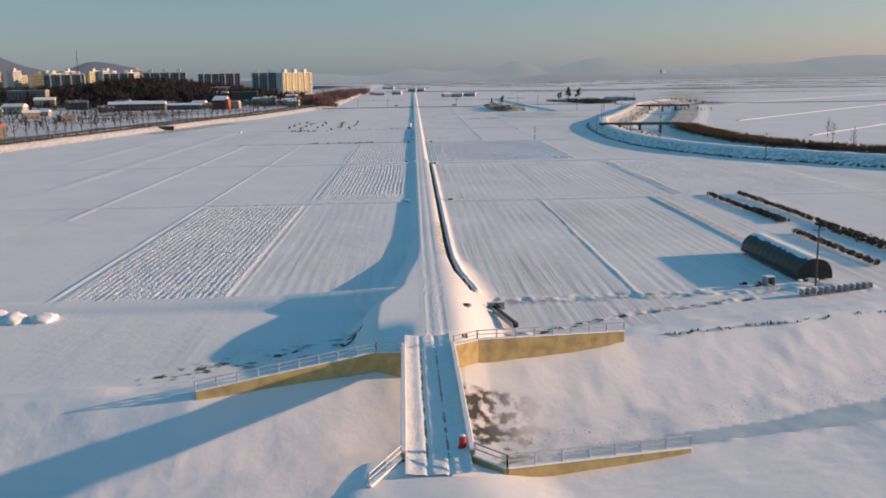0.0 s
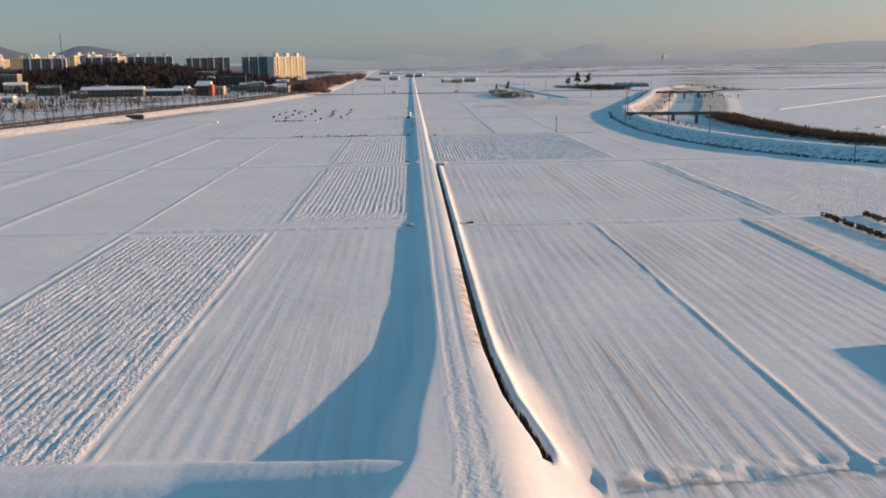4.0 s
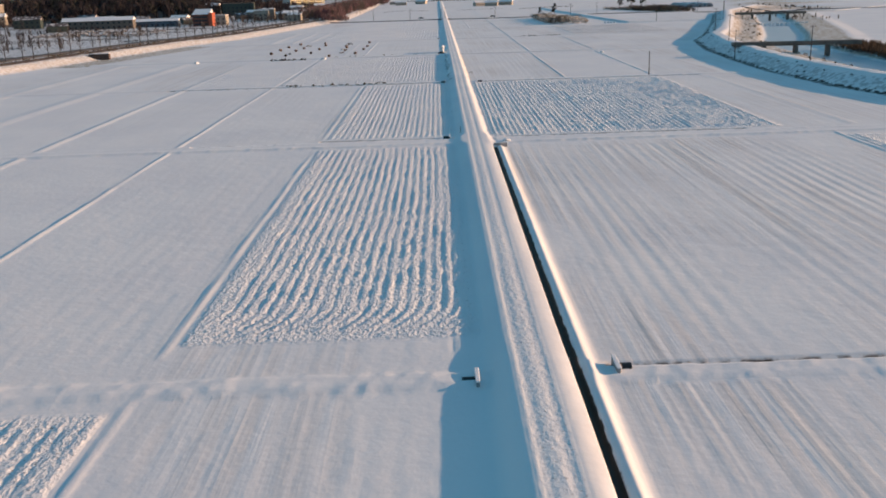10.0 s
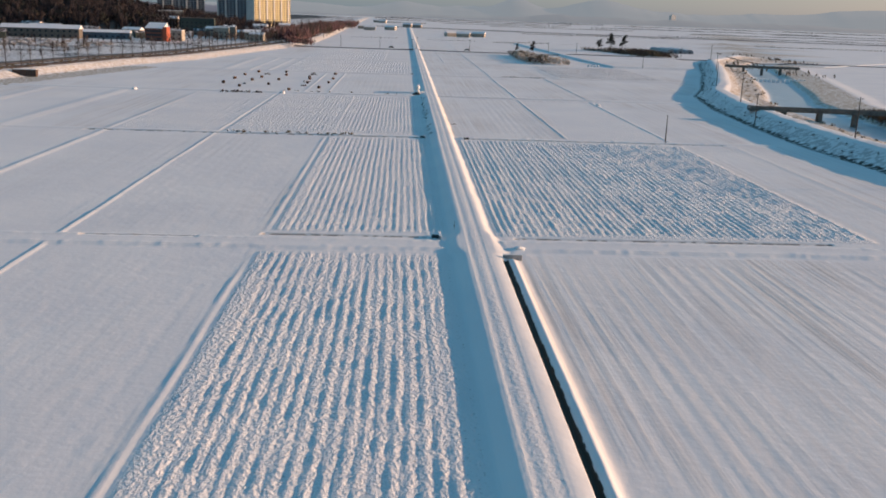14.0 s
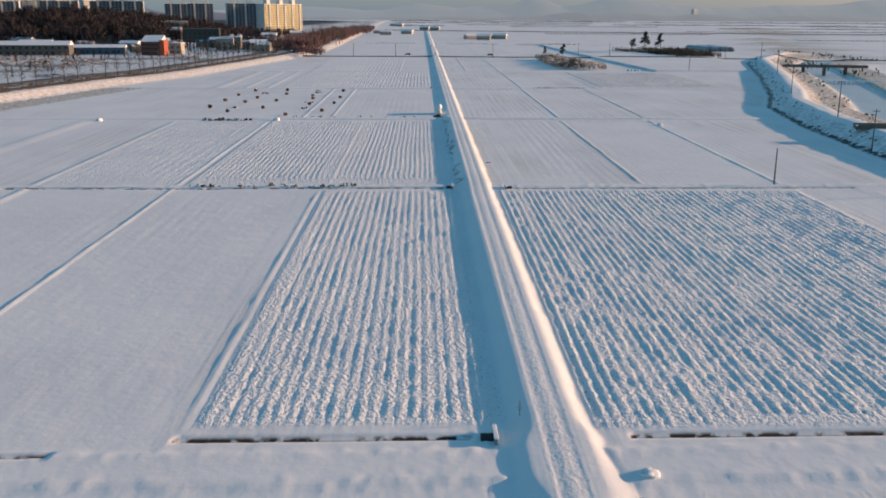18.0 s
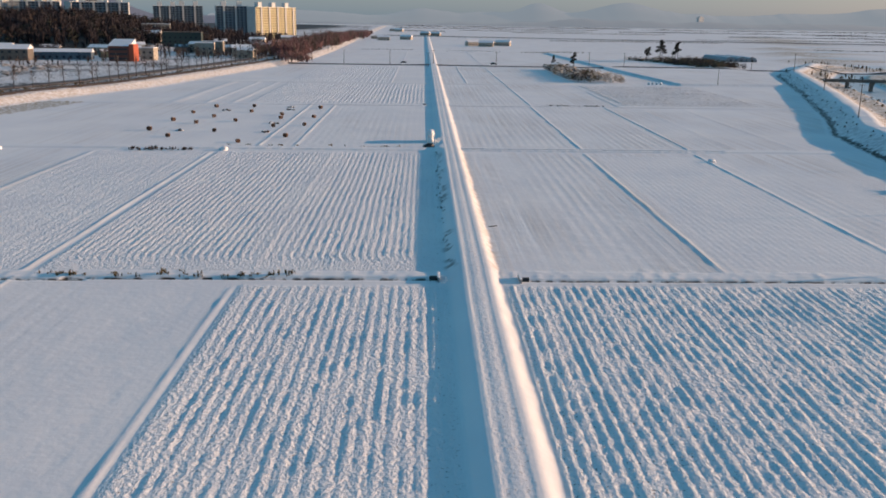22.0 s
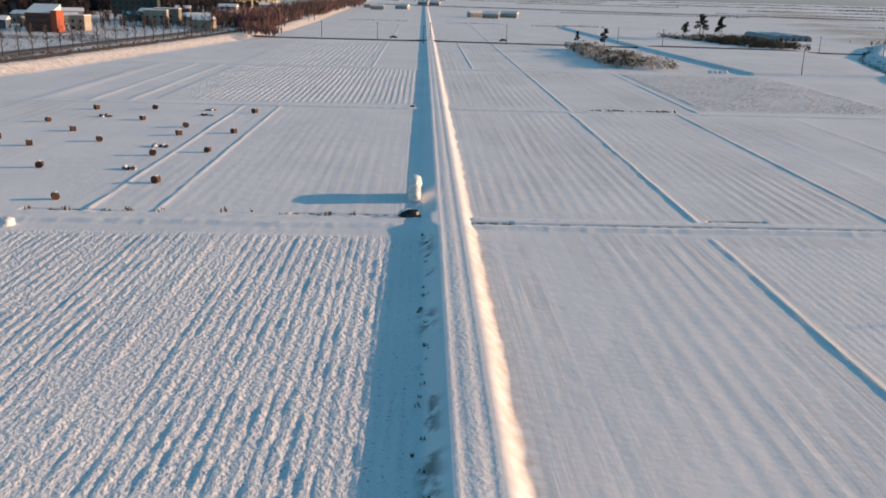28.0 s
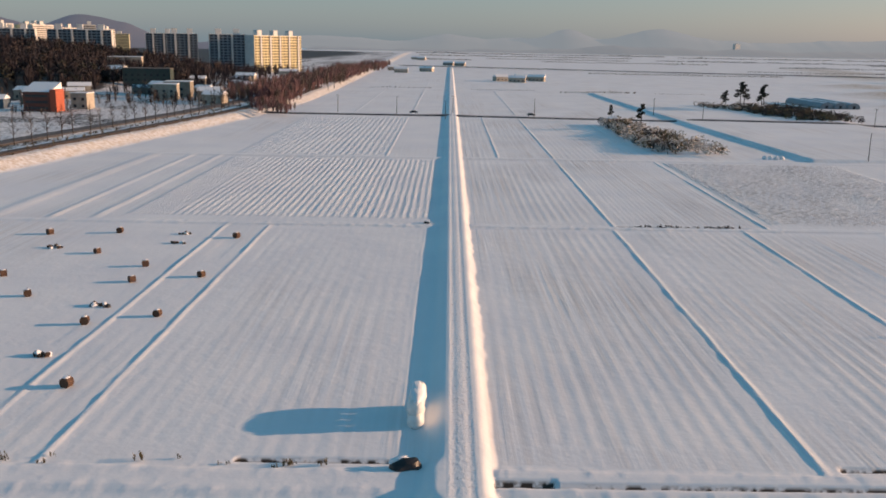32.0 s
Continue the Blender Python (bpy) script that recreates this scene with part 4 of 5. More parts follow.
def fans(points, seed, twigs=26, wide=0.02):
    """Bare trees as sheaves of thin upright twigs: (x, y, z, height)."""
    r = np.random.RandomState(seed)
    verts = []
    for x, y, z, h in points:
        k0 = r.uniform(0.0, 0.55, twigs)
        a = r.uniform(0, 6.283, twigs)
        out = h * r.uniform(0.06, 0.32, twigs)
        up = np.minimum(1.0, k0 + r.uniform(0.3, 0.6, twigs))
        w = h * wide * r.uniform(0.6, 1.4, twigs)
        b = np.stack([x + 0.1 * out * np.cos(a), y + 0.1 * out * np.sin(a), z + h * k0], -1)
        t = np.stack([x + out * np.cos(a), y + out * np.sin(a), z + h * up], -1)
        s_ = np.stack([w * np.cos(a + 1.57), w * np.sin(a + 1.57), 0 * w], -1)
        verts.append(np.stack([b - s_, b + s_, t + 0.5 * s_, t - 0.5 * s_], 1).reshape(-1, 3))
    v = np.concatenate(verts)
    return v.tolist(), [(i, i + 1, i + 2, i + 3) for i in range(0, len(v), 4)]


def dry_weeds(name, spots, mat, size, count, seed, label):
    r = random.Random(seed)
    stems = [(x + r.uniform(-q, q), y + r.uniform(-q, q) * 0.6, z - 0.32, q * r.uniform(0.8, 1.8)) for x, y, z, q in spots for _ in range(5)]
    v, f = fans(stems, seed, 12, 0.05)
    return tagged(make(name, v, f, mat), label, "weeds", kind="stuff")


rw = random.Random(8)
dry_weeds("dry_weeds", [(-25 - rw.random() * 22 if i % 3 else -52 + rw.gauss(0, 2), 109.6 + rw.gauss(0, 0.4), 0.35, rw.uniform(0.2, 0.55)) for i in range(46)], SHRUB, 0.16, 30, 31, "dry brown weeds along the field ditch")
dry_weeds("dry_weeds", [(-55 + rw.random() * 45, 222.8 + rw.gauss(0, 0.5), 0.35, rw.uniform(0.2, 0.5)) for i in range(22)], SHRUB, 0.16, 26, 32, "dry brown weeds along the lane")
dry_weeds("dry_weeds", [(34 + rw.random() * 24, 331.9 + rw.gauss(0, 0.3), 0.3, rw.uniform(0.25, 0.5)) for i in range(40)], DARK_SHRUB, 0.16, 30, 33, "dark dry weeds along the field edge")
dry_weeds("dry_weeds", [(-7.0 + 0.011 * y + rw.gauss(0, 0.4), y, 0.45, rw.uniform(0.12, 0.3)) for y in [113 + 100 * rw.random() for _ in range(60)]], DARK_SHRUB, 0.12, 18, 34, "dark weed tufts on the shaded road bank")
dry_weeds("dry_weeds", [(-2.0 + 0.011 * y + rw.gauss(0, 0.5), y, 0.7, rw.uniform(0.1, 0.25)) for y in [-176 + 36 * rw.random() for _ in range(50)]], SHRUB, 0.14, 18, 35, "yellow dry grass tufts on the ditch bank")
dry_weeds("dry_weeds", [(-62 - rw.random() * 14, 215.5 + rw.gauss(0, 0.8), 0.3, rw.uniform(0.25, 0.6)) for i in range(40)], DARK_SHRUB, 0.16, 26, 36, "dark dry weeds on the lane edge")


dry_weeds("dry_weeds", [(x, float(outer(lin(x, [18, 70], [-222.5, -211]))) + rw.gauss(0, 0.25), 1.5, rw.uniform(0.12, 0.3)) for x in [20 + 44 * rw.random() ** 1.3 for _ in range(70)]], DARK_SHRUB, 0.12, 18, 37, "sparse dark weeds along the crest of the canal bank")


def reeds():
    r = np.random.RandomState(41)
    spots = []
    for p, n in along(DIKE[0:9], 0.7):
        for _ in range(9):
            q = p - n * r.uniform(47, 62)
            spots.append((q[0], q[1], 0.2, r.uniform(1.9, 2.9)))
    v, f = fans(spots, 42, 16, 0.022)
    tagged(make("reed_bed", v, f, REED), "tall brown reed belt along the frozen river", "reeds", kind="stuff")
    spots = []
    for p, n in along(DIKE[1:13], 2.2):
        for _ in range(2):
            if r.rand() < 0.3:
                q = p - n * r.uniform(13, 27)
                spots.append((q[0], q[1], 0.9, r.uniform(0.3, 0.9)))
    v, f = sprays(spots, 0.22, 34, 43, 0.7, 1.0)
    tagged(make("riverside_scrub", v, f, SHRUB), "sandy brown scrub on the river terrace", "scrub", kind="stuff")
    spots = []
    for p, n in along(DIKE[5:13], 1.6):
        q = p - n * r.uniform(0.5, 6)
        if r.rand() < 0.3:
            spots.append((q[0], q[1], height(q[0], q[1]) + 0.1, r.uniform(0.15, 0.4)))
    v, f = sprays(spots, 0.16, 30, 44, 0.8, 1.0)
    tagged(make("dike_scrub", v, f, DARK_SHRUB), "dark leafless scrub on the dike's shaded slope", "scrub", kind="stuff")
    spots = []
    for p, n in along(BANK[1:10], 2.0):
        for _ in range(2):
            q = p + n * r.uniform(8, 22)
            if r.rand() < 0.6:
                spots.append((q[0], q[1], height(q[0], q[1]) + 0.3, r.uniform(0.3, 0.8)))
    v, f = sprays(spots, 0.25, 20, 45, 0.8, 1.0)
    tagged(make("bank_scrub", v, f, SHRUB), "dry brown weeds along the railway bank", "scrub", kind="stuff")


reeds()


def pine(x, y, z, h, seed, label="tall dark pine with a flat snowy crown"):
    r = random.Random(seed)
    root = empty("pine_tree", Matrix.Translation((x, y, z)))
    part("trunk", tube((0, 0, -0.3), (0.3, 0, h * 0.92), h * 0.022, h * 0.009, 7), BARK, root)
    bm = bmesh.new()
    pts = []
    for i in range(9):
        a, k = r.uniform(0, 6.28), 0.5 + 0.5 * i / 8
        e = Vector((math.cos(a) * h * 0.2 * (1.25 - k), math.sin(a) * h * 0.2 * (1.25 - k), h * k))
        add_tube(bm, (0.15, 0, h * (k - 0.06)), e, h * 0.007, h * 0.003, 4)
        pts.append((e.x, e.y, e.z, h * 0.11 * (1.2 - 0.45 * k)))
    part("limbs", bm, BARK, root)
    v, f = sprays(pts, h * 0.028, 130, seed, 0.55)
    make("crown", v, f, PINE, root)
    return tagged(root, label, "tree", "pines by the fields")


for i, (x, y, h) in enumerate(((85, 552, 11), (79, 590, 8), (172, 679, 14), (174, 692, 15), (181, 676, 12), (185, 684, 14), (166, 694, 10), (162, 686, 9), (-292, 265, 12))):
    pine(x, y, height(x, y), h, 60 + i)


def grove(name, ring, n, rad, lift, mats, seed, label, cat="shrubs", taper=0.0):
    """A thicket inside a slanted strip given by two ends and a half width."""
    r = random.Random(seed)
    (x0, y0), (x1, y1), w = ring
    root = empty(name, Matrix.Translation((x0, y0, 0)))
    groups = [[] for _ in mats]
    for i in range(n):
        t = r.random()
        x, y = x0 + (x1 - x0) * t + r.uniform(-w, w) * (1.15 - taper * t), y0 + (y1 - y0) * t + r.uniform(-w, w) * 0.6
        k = r.uniform(0.6, 1.3)
        groups[r.randrange(len(mats))].append((x - x0, y - y0, lift * k, rad * k))
    for g, mat in zip(groups, mats):
        v, f = sprays(g, rad * 0.22, 70, seed, 0.85)
        make("crown", v, f, mat, root)
    bm = bmesh.new()
    for g in groups:
        for x, y, z, q in g[::2]:
            add_tube(bm, (x, y, -0.2), (x + r.uniform(-0.3, 0.3), y, z + q * 0.4), 0.09, 0.04, 4, caps=False)
    part("stems", bm, BARK, root)
    return tagged(root, label, cat)


grove("thicket", ((82, 462), (77, 570), 12), 240, 2.0, 2.1, (FROST, SHRUB, FROST, FROST, DARK_SHRUB), 71, "frosted brown thicket on a mound between the fields", "thicket", 0.65)
grove("hedge", ((184, 700), (191, 612), 19), 300, 2.0, 2.3, (DARK_SHRUB, PINE, SHRUB, DARK_SHRUB), 72, "dense dark evergreen plantation beside the road", "hedge", 0.2)
grove("thicket", ((158, 712), (176, 660), 6), 70, 1.7, 1.8, (DARK_SHRUB, SHRUB, FROST), 73, "dark low thicket beside the fields", "thicket")


def far_line(x0, y0, x1, y1, h, seed):
    """A thin, broken line of frosted shrubs far across the plain."""
    r = random.Random(seed)
    n = int(math.hypot(x1 - x0, y1 - y0) / (1.2 + y0 / 1100))
    pts = []
    for i in range(n):
        t = (i + r.random()) / n
        k = max(0.3, 0.55 + 1.1 * float(lattice(np.array(t * n / 9.0), np.array(seed * 1.7), 150)))
        pts.append((x0 + (x1 - x0) * t, y0 + (y1 - y0) * t + r.gauss(0, 1.2), 0.4 + h * k * 0.5, h * k * 0.8))
    v, f = sprays(pts, h * 0.3, 16, seed, 0.7)
    return tagged(make("tree_line", v, f, (SHRUB, DARK_SHRUB)[seed % 2]), "thin distant line of shrubs across the snowy plain", "shrubs", kind="stuff")


for i, spec in enumerate(((88, 852, 146, 850, 1.6), (20, 868, 70, 866, 0.9), (160, 850, 200, 846, 1.0), (-60, 886, -10, 884, 1.0), (-66, 1546, 300, 1408, 1.6), (300, 1404, 900, 1256, 2.0), (180, 1300, 420, 1290, 1.8), (-60, 2060, 60, 2056, 3.0), (200, 1990, 520, 1960, 2.6), (450, 1510, 900, 1450, 2.2), (430, 1010, 660, 980, 1.6),
                          (500, 2300, 1100, 2240, 3.2), (-60, 2620, 500, 2580, 3.6), (600, 1800, 1200, 1700, 2.6), (700, 2900, 1700, 2750, 4.0), (-80, 3100, 700, 3050, 4.5), (100, 2250, 420, 2230, 3.0), (900, 2100, 1500, 2020, 3.0))):
    far_line(*spec, 80 + i)


# ---- straw bales and things in the plots ----
def round_bale(x, y):
    root = empty("straw_bale", pose(x, y, height(x, y) - 0.05, 0, 0, 0))
    r = random.Random(2)
    bm = bmesh.new()
    bmesh.ops.create_cone(bm, cap_ends=True, segments=18, radius1=0.72, radius2=0.72, depth=1.25)
    bmesh.ops.subdivide_edges(bm, edges=[e for e in bm.edges if abs(e.verts[0].co.z - e.verts[1].co.z) > 0.5], cuts=3)
    for v in bm.verts:
        v.co.x *= 1 + r.uniform(-0.05, 0.05)
        v.co.y *= 1 + r.uniform(-0.05, 0.05)
    bmesh.ops.rotate(bm, verts=bm.verts, matrix=Matrix.Rotation(math.pi / 2, 3, "X"))
    bmesh.ops.translate(bm, verts=bm.verts, vec=(0, 0, 0.70))
    part("roll", bm, STRAW, root)
    bm = bmesh.new()
    bmesh.ops.create_icosphere(bm, subdivisions=2, radius=0.5)
    for v in bm.verts:
        v.co = Vector((v.co.x * 0.95, v.co.y * 1.15, max(v.co.z, -0.1) * 0.28 + 1.36))
    part("snow_cap", bm, SNOW, root, "cap of snow", smooth=True)
    return tagged(root, "round brown straw bale with a cap of snow", "straw bale", "bales in the field")


BALES = [(-81.8, 251.8), (-73.4, 238.4), (-81.3, 275.2), (-73.2, 269.1), (-80.5, 296.9), (-64.0, 250.0), (-71.6, 285.8), (-63.0, 274.8), (-53.8, 229.1), (-62.9, 301.8), (-64.9, 319.1), (-50.0, 262.2), (-43.6, 240.3),
         (-50.9, 283.5), (-51.9, 293.3), (-41.7, 266.0), (-41.2, 287.1), (-42.0, 316.2), (-77.3, 316.8)]
bale = round_bale(*BALES[0])
bale.scale = (0.88, 0.88, 0.88)
rb = random.Random(9)
for x, y in BALES[1:]:
    copy_thing(bale, pose(x, y, height(x, y) - 0.05, 0, 0, rb.uniform(-60, 60)) @ Matrix.Scale(rb.uniform(0.80, 0.94), 4))
for i, (x, y) in enumerate(((-73.7, 251.6), (-50.0, 249.7), (-50.9, 270.3), (-51.5, 310.5), (-71.5, 305.2), (-52.1, 318.8))):
    debris_heap(x, y, height(x, y) - 0.05, 9, 1.2, (SNOW, STRAW, DARK_FILM), "straw_heap", "flattened straw heap half covered by snow", "straw heap", 90 + i)


def bale_stack(x, y):
    root = empty("wrapped_bale_stack", Matrix.Translation((x, y, height(x, y) - 0.1)))
    r = random.Random(4)
    for row, (z, n) in enumerate(((0.75, 4), (2.1, 4))):
        for i in range(n):
            bm = bmesh.new()
            bmesh.ops.create_icosphere(bm, subdivisions=3, radius=0.86)
            for v in bm.verts:
                d = 0.10 * noise.noise(v.co * 2.2 + Vector((i * 3.1, row * 5.0, 0)))
                v.co = v.co * (1 + d)
                v.co.z = max(-0.74, min(0.80, v.co.z * 1.08))
            bmesh.ops.translate(bm, verts=bm.verts, vec=(r.uniform(-0.12, 0.12), -2.3 + 1.5 * i + 0.2 * row, z))
            part("bale", bm, WHITE_WRAP, root, smooth=True)
    bm = bmesh.new()
    bmesh.ops.create_icosphere(bm, subdivisions=3, radius=1.0)
    for v in bm.verts:
        v.co = Vector((v.co.x * 0.75, v.co.y * 2.9, max(v.co.z, -0.3) * 0.45 + 2.75)) * (1 + 0.05 * noise.noise(v.co * 3))
    part("snow_cap", bm, SNOW, root, "thick snow over the stack", smooth=True)
    return tagged(root, "stack of white-wrapped silage bales under thick snow", "bale stack")


bale_stack(-6.0, 233.6)


def tarp_heap(x, y):
    root = empty("tarpaulin_heap", pose(x, y, height(x, y) - 0.1, 0, 0, 10))
    bm = bmesh.new()
    bmesh.ops.create_icosphere(bm, subdivisions=3, radius=1.0)
    for v in bm.verts:
        v.co = Vector((v.co.x * 1.5, v.co.y * 0.9, max(v.co.z, -0.2) * 1.1 + 0.1)) * (1 + 0.22 * noise.noise(v.co * 1.7))
    part("cover", bm, DARK_FILM, root, "crumpled black tarpaulin")
    bm = bmesh.new()
    bmesh.ops.create_icosphere(bm, subdivisions=2, radius=0.8)
    for v in bm.verts:
        v.co = Vector((v.co.x * 1.3 - 0.5, v.co.y * 0.7 + 0.4, max(v.co.z, -0.1) * 0.8 + 0.55)) * (1 + 0.15 * noise.noise(v.co * 2.0))
    part("snow_patch", bm, SNOW, root, "snow on the heap", smooth=True)
    return tagged(root, "black tarpaulin heap partly covered by snow", "tarpaulin heap")


tarp_heap(-6.6, 222.0)


def snow_heap(x, y, r0, h):
    bm = bmesh.new()
    bmesh.ops.create_icosphere(bm, subdivisions=3, radius=1.0)
    for v in bm.verts:
        k = 1 + 0.3 * noise.noise(v.co * 2.0 + Vector((x, y, 0))) + 0.35 * noise.noise(v.co * 4.7 + Vector((y, x, 0)))
        v.co = Vector((v.co.x * r0 * k, v.co.y * r0 * k, max(v.co.z, -0.15) * h * k))
    ob = part("snow_mound", bm, SNOW, smooth=True)
    ob.matrix_world = Matrix.Translation((x, y, height(x, y)))
    return tagged(ob, "rounded heap of bright snow beside the lane", "snow heap")


for x, y, a, b in ((-54.6, 215.6, 1.3, 1.3), (-106.1, 214.6, 1.2, 1.2), (56.6, 203.8, 1.0, 0.9), (-58.5, -209, 2.4, 1.2), (-62, -209.5, 2.2, 1.5), (-65, -208.5, 2.6, 1.6), (1.6, 1.2, 0.9, 0.5)):
    snow_heap(x, y, a * 0.8, b * 0.7)


def container(x, y, turn):
    root = empty("storage_container", pose(x, y, height(x, y) - 0.05, 0, 0, turn))
    part("body", box(-4.5, 4.5, -1.3, 1.3, 0.1, 2.6, 0.05), material("rust_brown_steel", (0.10, 0.06, 0.045), (0.06, 0.04, 0.035), 1.5, 0.7), root)
    for i in range(9):
        part("rib", box(-4.2 + i, -4.0 + i, -1.36, -1.303, 0.2, 2.5), DARK_FILM, root)
    part("roof_snow", box(-4.5, 4.5, -1.3, 1.3, 2.603, 2.8, 0.08), SNOW, root)
    return tagged(root, "dark brown storage container with snow on its roof", "container")


container(-159.5, 256.5, 3)
tagged(part("lane_stake", tube((0.6, 137.6, -0.1), (2.2, 137.0, 0.25), 0.07, 0.05, 6), WOOD_POLE), "fallen wooden stake lying on the snowy verge", "stake")


# ---- roads ----
def strip(name, line, offs, half, lift, mat, label, cat="road", z=None):
    verts, faces, k = [], [], 0
    pts = []
    for a, b in zip(line[:-1], line[1:]):
        n = max(1, int(np.hypot(*(b - a)) / 12))
        pts += [a + (b - a) * i / n for i in range(n)]
    pts.append(line[-1])
    pts = np.array(pts)
    d = np.gradient(pts, axis=0)
    d /= np.linalg.norm(d, axis=1)[:, None]
    nrm = np.stack([-d[:, 1], d[:, 0]], -1)
    for p, q in zip(pts, nrm):
        c = p + q * offs
        hz = z if z is not None else height(c[0], c[1])
        for w, dz in ((-half - 0.6, -0.5), (-half, 0.0), (half, 0.0), (half + 0.6, -0.5)):
            verts.append((c[0] + q[0] * w, c[1] + q[1] * w, hz + lift + dz))
    for i in range(len(pts) - 1):
        for j in range(3):
            a = 4 * i + j
            faces.append((a, a + 1, a + 5, a + 4))
    return tagged(make(name, verts, faces, mat), label, cat, kind="structure")


strip("railway", BANK[1:11], 11.5, 2.2, 0.45, material("ballast", (0.065, 0.045, 0.038), (0.04, 0.032, 0.03), 1.2, 0.95), "dark railway ballast along the bank", "railway", 2.4)
strip("road", BANK[1:11], 30.0, 3.2, 0.35, ASPHALT, "cleared dark asphalt road behind the trees", "road", 2.3)
CROSS = np.array([(-92, 612.5), (0, 612), (110, 601), (205, 591), (300, 575), (900, 520)], float)
strip("road", CROSS, 0, 2.4, 0.4, ASPHALT, "cleared dark asphalt road across the snowy plain", "road")
strip("road", np.array([(-66, 1540), (300, 1400), (900, 1250)], float), 0, 4, 0.9, ASPHALT, "distant dark road across the plain", "road", 0.6)


for ends in (((204, 250), (330, 385), (493, 550), (760, 815)), ((188, 108), (250, 170), (311, 233), (480, 400)), ((293, 537), (420, 660), (534, 766), (800, 1010))):
    strip("field_lane", np.array(ends, float), 0, 1.1, 0.2, SNOW, "raised snowy lane across the fields beyond the river", "lane", 0.1)


def guard_posts():
    root = empty("roadside_fence", Matrix.Translation((BANK[3][0], BANK[3][1], 0)))
    org = Vector((BANK[3][0], BANK[3][1], 0))
    line = along(BANK[3:9], 14.0)
    last = None
    for p, n in line:
        q = p + n * 8.5
        v = Vector((q[0], q[1], 2.5)) - org
        part("post", add_box(bmesh.new(), v.x - 0.06, v.x + 0.06, v.y - 0.06, v.y + 0.06, v.z - 0.4, v.z + 0.9), WOOD_POLE, root)
        if last is not None:
            part("rail", tube(last + Vector((0, 0, 0.7)), v + Vector((0, 0, 0.7)), 0.05, sides=4), WOOD_POLE, root)
        last = v
    tagged(root, "dark trackside fence along the bank top", "fence")


guard_posts()


def car(x, y, z, turn, paint, label, snow=True):
    root = empty("car", pose(x, y, z, 0, 0, turn))
    bm = bmesh.new()
    prof = [(-2.1, 0.35), (-2.1, 0.8), (-1.5, 0.92), (-0.9, 1.42), (0.6, 1.42), (1.25, 0.95), (2.05, 0.78), (2.15, 0.35)]
    a = [bm.verts.new((px, -0.85, pz)) for px, pz in prof]
    b = [bm.verts.new((px, 0.85, pz)) for px, pz in prof]
    bm.faces.new(a)
    bm.faces.new(b[::-1])
    for i in range(len(prof)):
        j = (i + 1) % len(prof)
        bm.faces.new((a[j], a[i], b[i], b[j]))
    bmesh.ops.bevel(bm, geom=list(bm.edges), offset=0.06, segments=1, affect="EDGES")
    part("body", bm, paint, root)
    part("window", box(-1.0, 0.75, -0.865, -0.852, 0.98, 1.3), GLASS_DARK, root)
    part("window", box(-1.0, 0.75, 0.852, 0.865, 0.98, 1.3), GLASS_DARK, root)
    for wx in (-1.35, 1.35):
        for wy in (-0.8, 0.8):
            wheel = part("wheel", tube((wx, wy - 0.1, 0.32), (wx, wy + 0.1, 0.32), 0.32, 0.32, 12), RUBBER, root)
            part("rim", tube((wx, wy - 0.11, 0.32), (wx, wy + 0.11, 0.32), 0.19, 0.19, 10), STEEL, wheel)
    if snow:
        part("roof_snow", box(-0.9, 0.6, -0.75, 0.75, 1.425, 1.58, 0.06), SNOW, root)
        part("bonnet_snow", box(1.2, 2.0, -0.75, 0.75, 0.93, 1.05, 0.05), SNOW, root)
    return tagged(root, label, "car")


car(-17.0, 612.5, 1.1, 180, CAR_PAINT, "dark car on the cleared asphalt road", False)
car(42.0, 607.5, 1.1, 4, CAR_PAINT, "dark car on the cleared asphalt road", False)
parked = car(-200, 450, height(-200, 450), 20, GREY_CONCRETE, "parked car covered with snow in the yard")
tagged(parked, group="cars in the yard")
rc = random.Random(14)
for i in range(70):
    x, y = -192 - rc.random() * 70, 430 + rc.random() * 70
    copy_thing(parked, pose(x, y, height(x, y) - 0.05, 0, 0, rc.choice((20, 110, 25, 200)) + rc.uniform(-8, 8)))

# ---- bridge over the river ----
def river_bridge(a, b, w, z, piers, label):
    a, b = Vector((*a, 0)), Vector((*b, 0))
    d = b - a
    root = empty("river_bridge", Matrix.Translation((a.x, a.y, 0)) @ Matrix.Rotation(math.atan2(d.y, d.x), 4, "Z"))
    L = d.length
    part("deck", box(0, L, -w / 2, w / 2, z - 0.8, z, 0.04), DARK_CONCRETE, root)
    part("deck_snow", box(0.2, L - 0.2, -w / 2 + 0.1, w / 2 - 0.1, z + 0.003, z + 0.1, 0.02), SNOW, root)
    for s in (-1, 1):
        part("parapet", box(0, L, s * (w / 2) - 0.12, s * (w / 2) + 0.12, z - 0.2, z + 0.55, 0.03), DARK_CONCRETE, root)
    for i in range(piers):
        x = L * (i + 1) / (piers + 1)
        part("pier", box(x - 0.6, x + 0.6, -w / 2 + 0.3, w / 2 - 0.3, -2, z - 0.803, 0.05), DARK_CONCRETE, root)
    return tagged(root, label, "bridge")


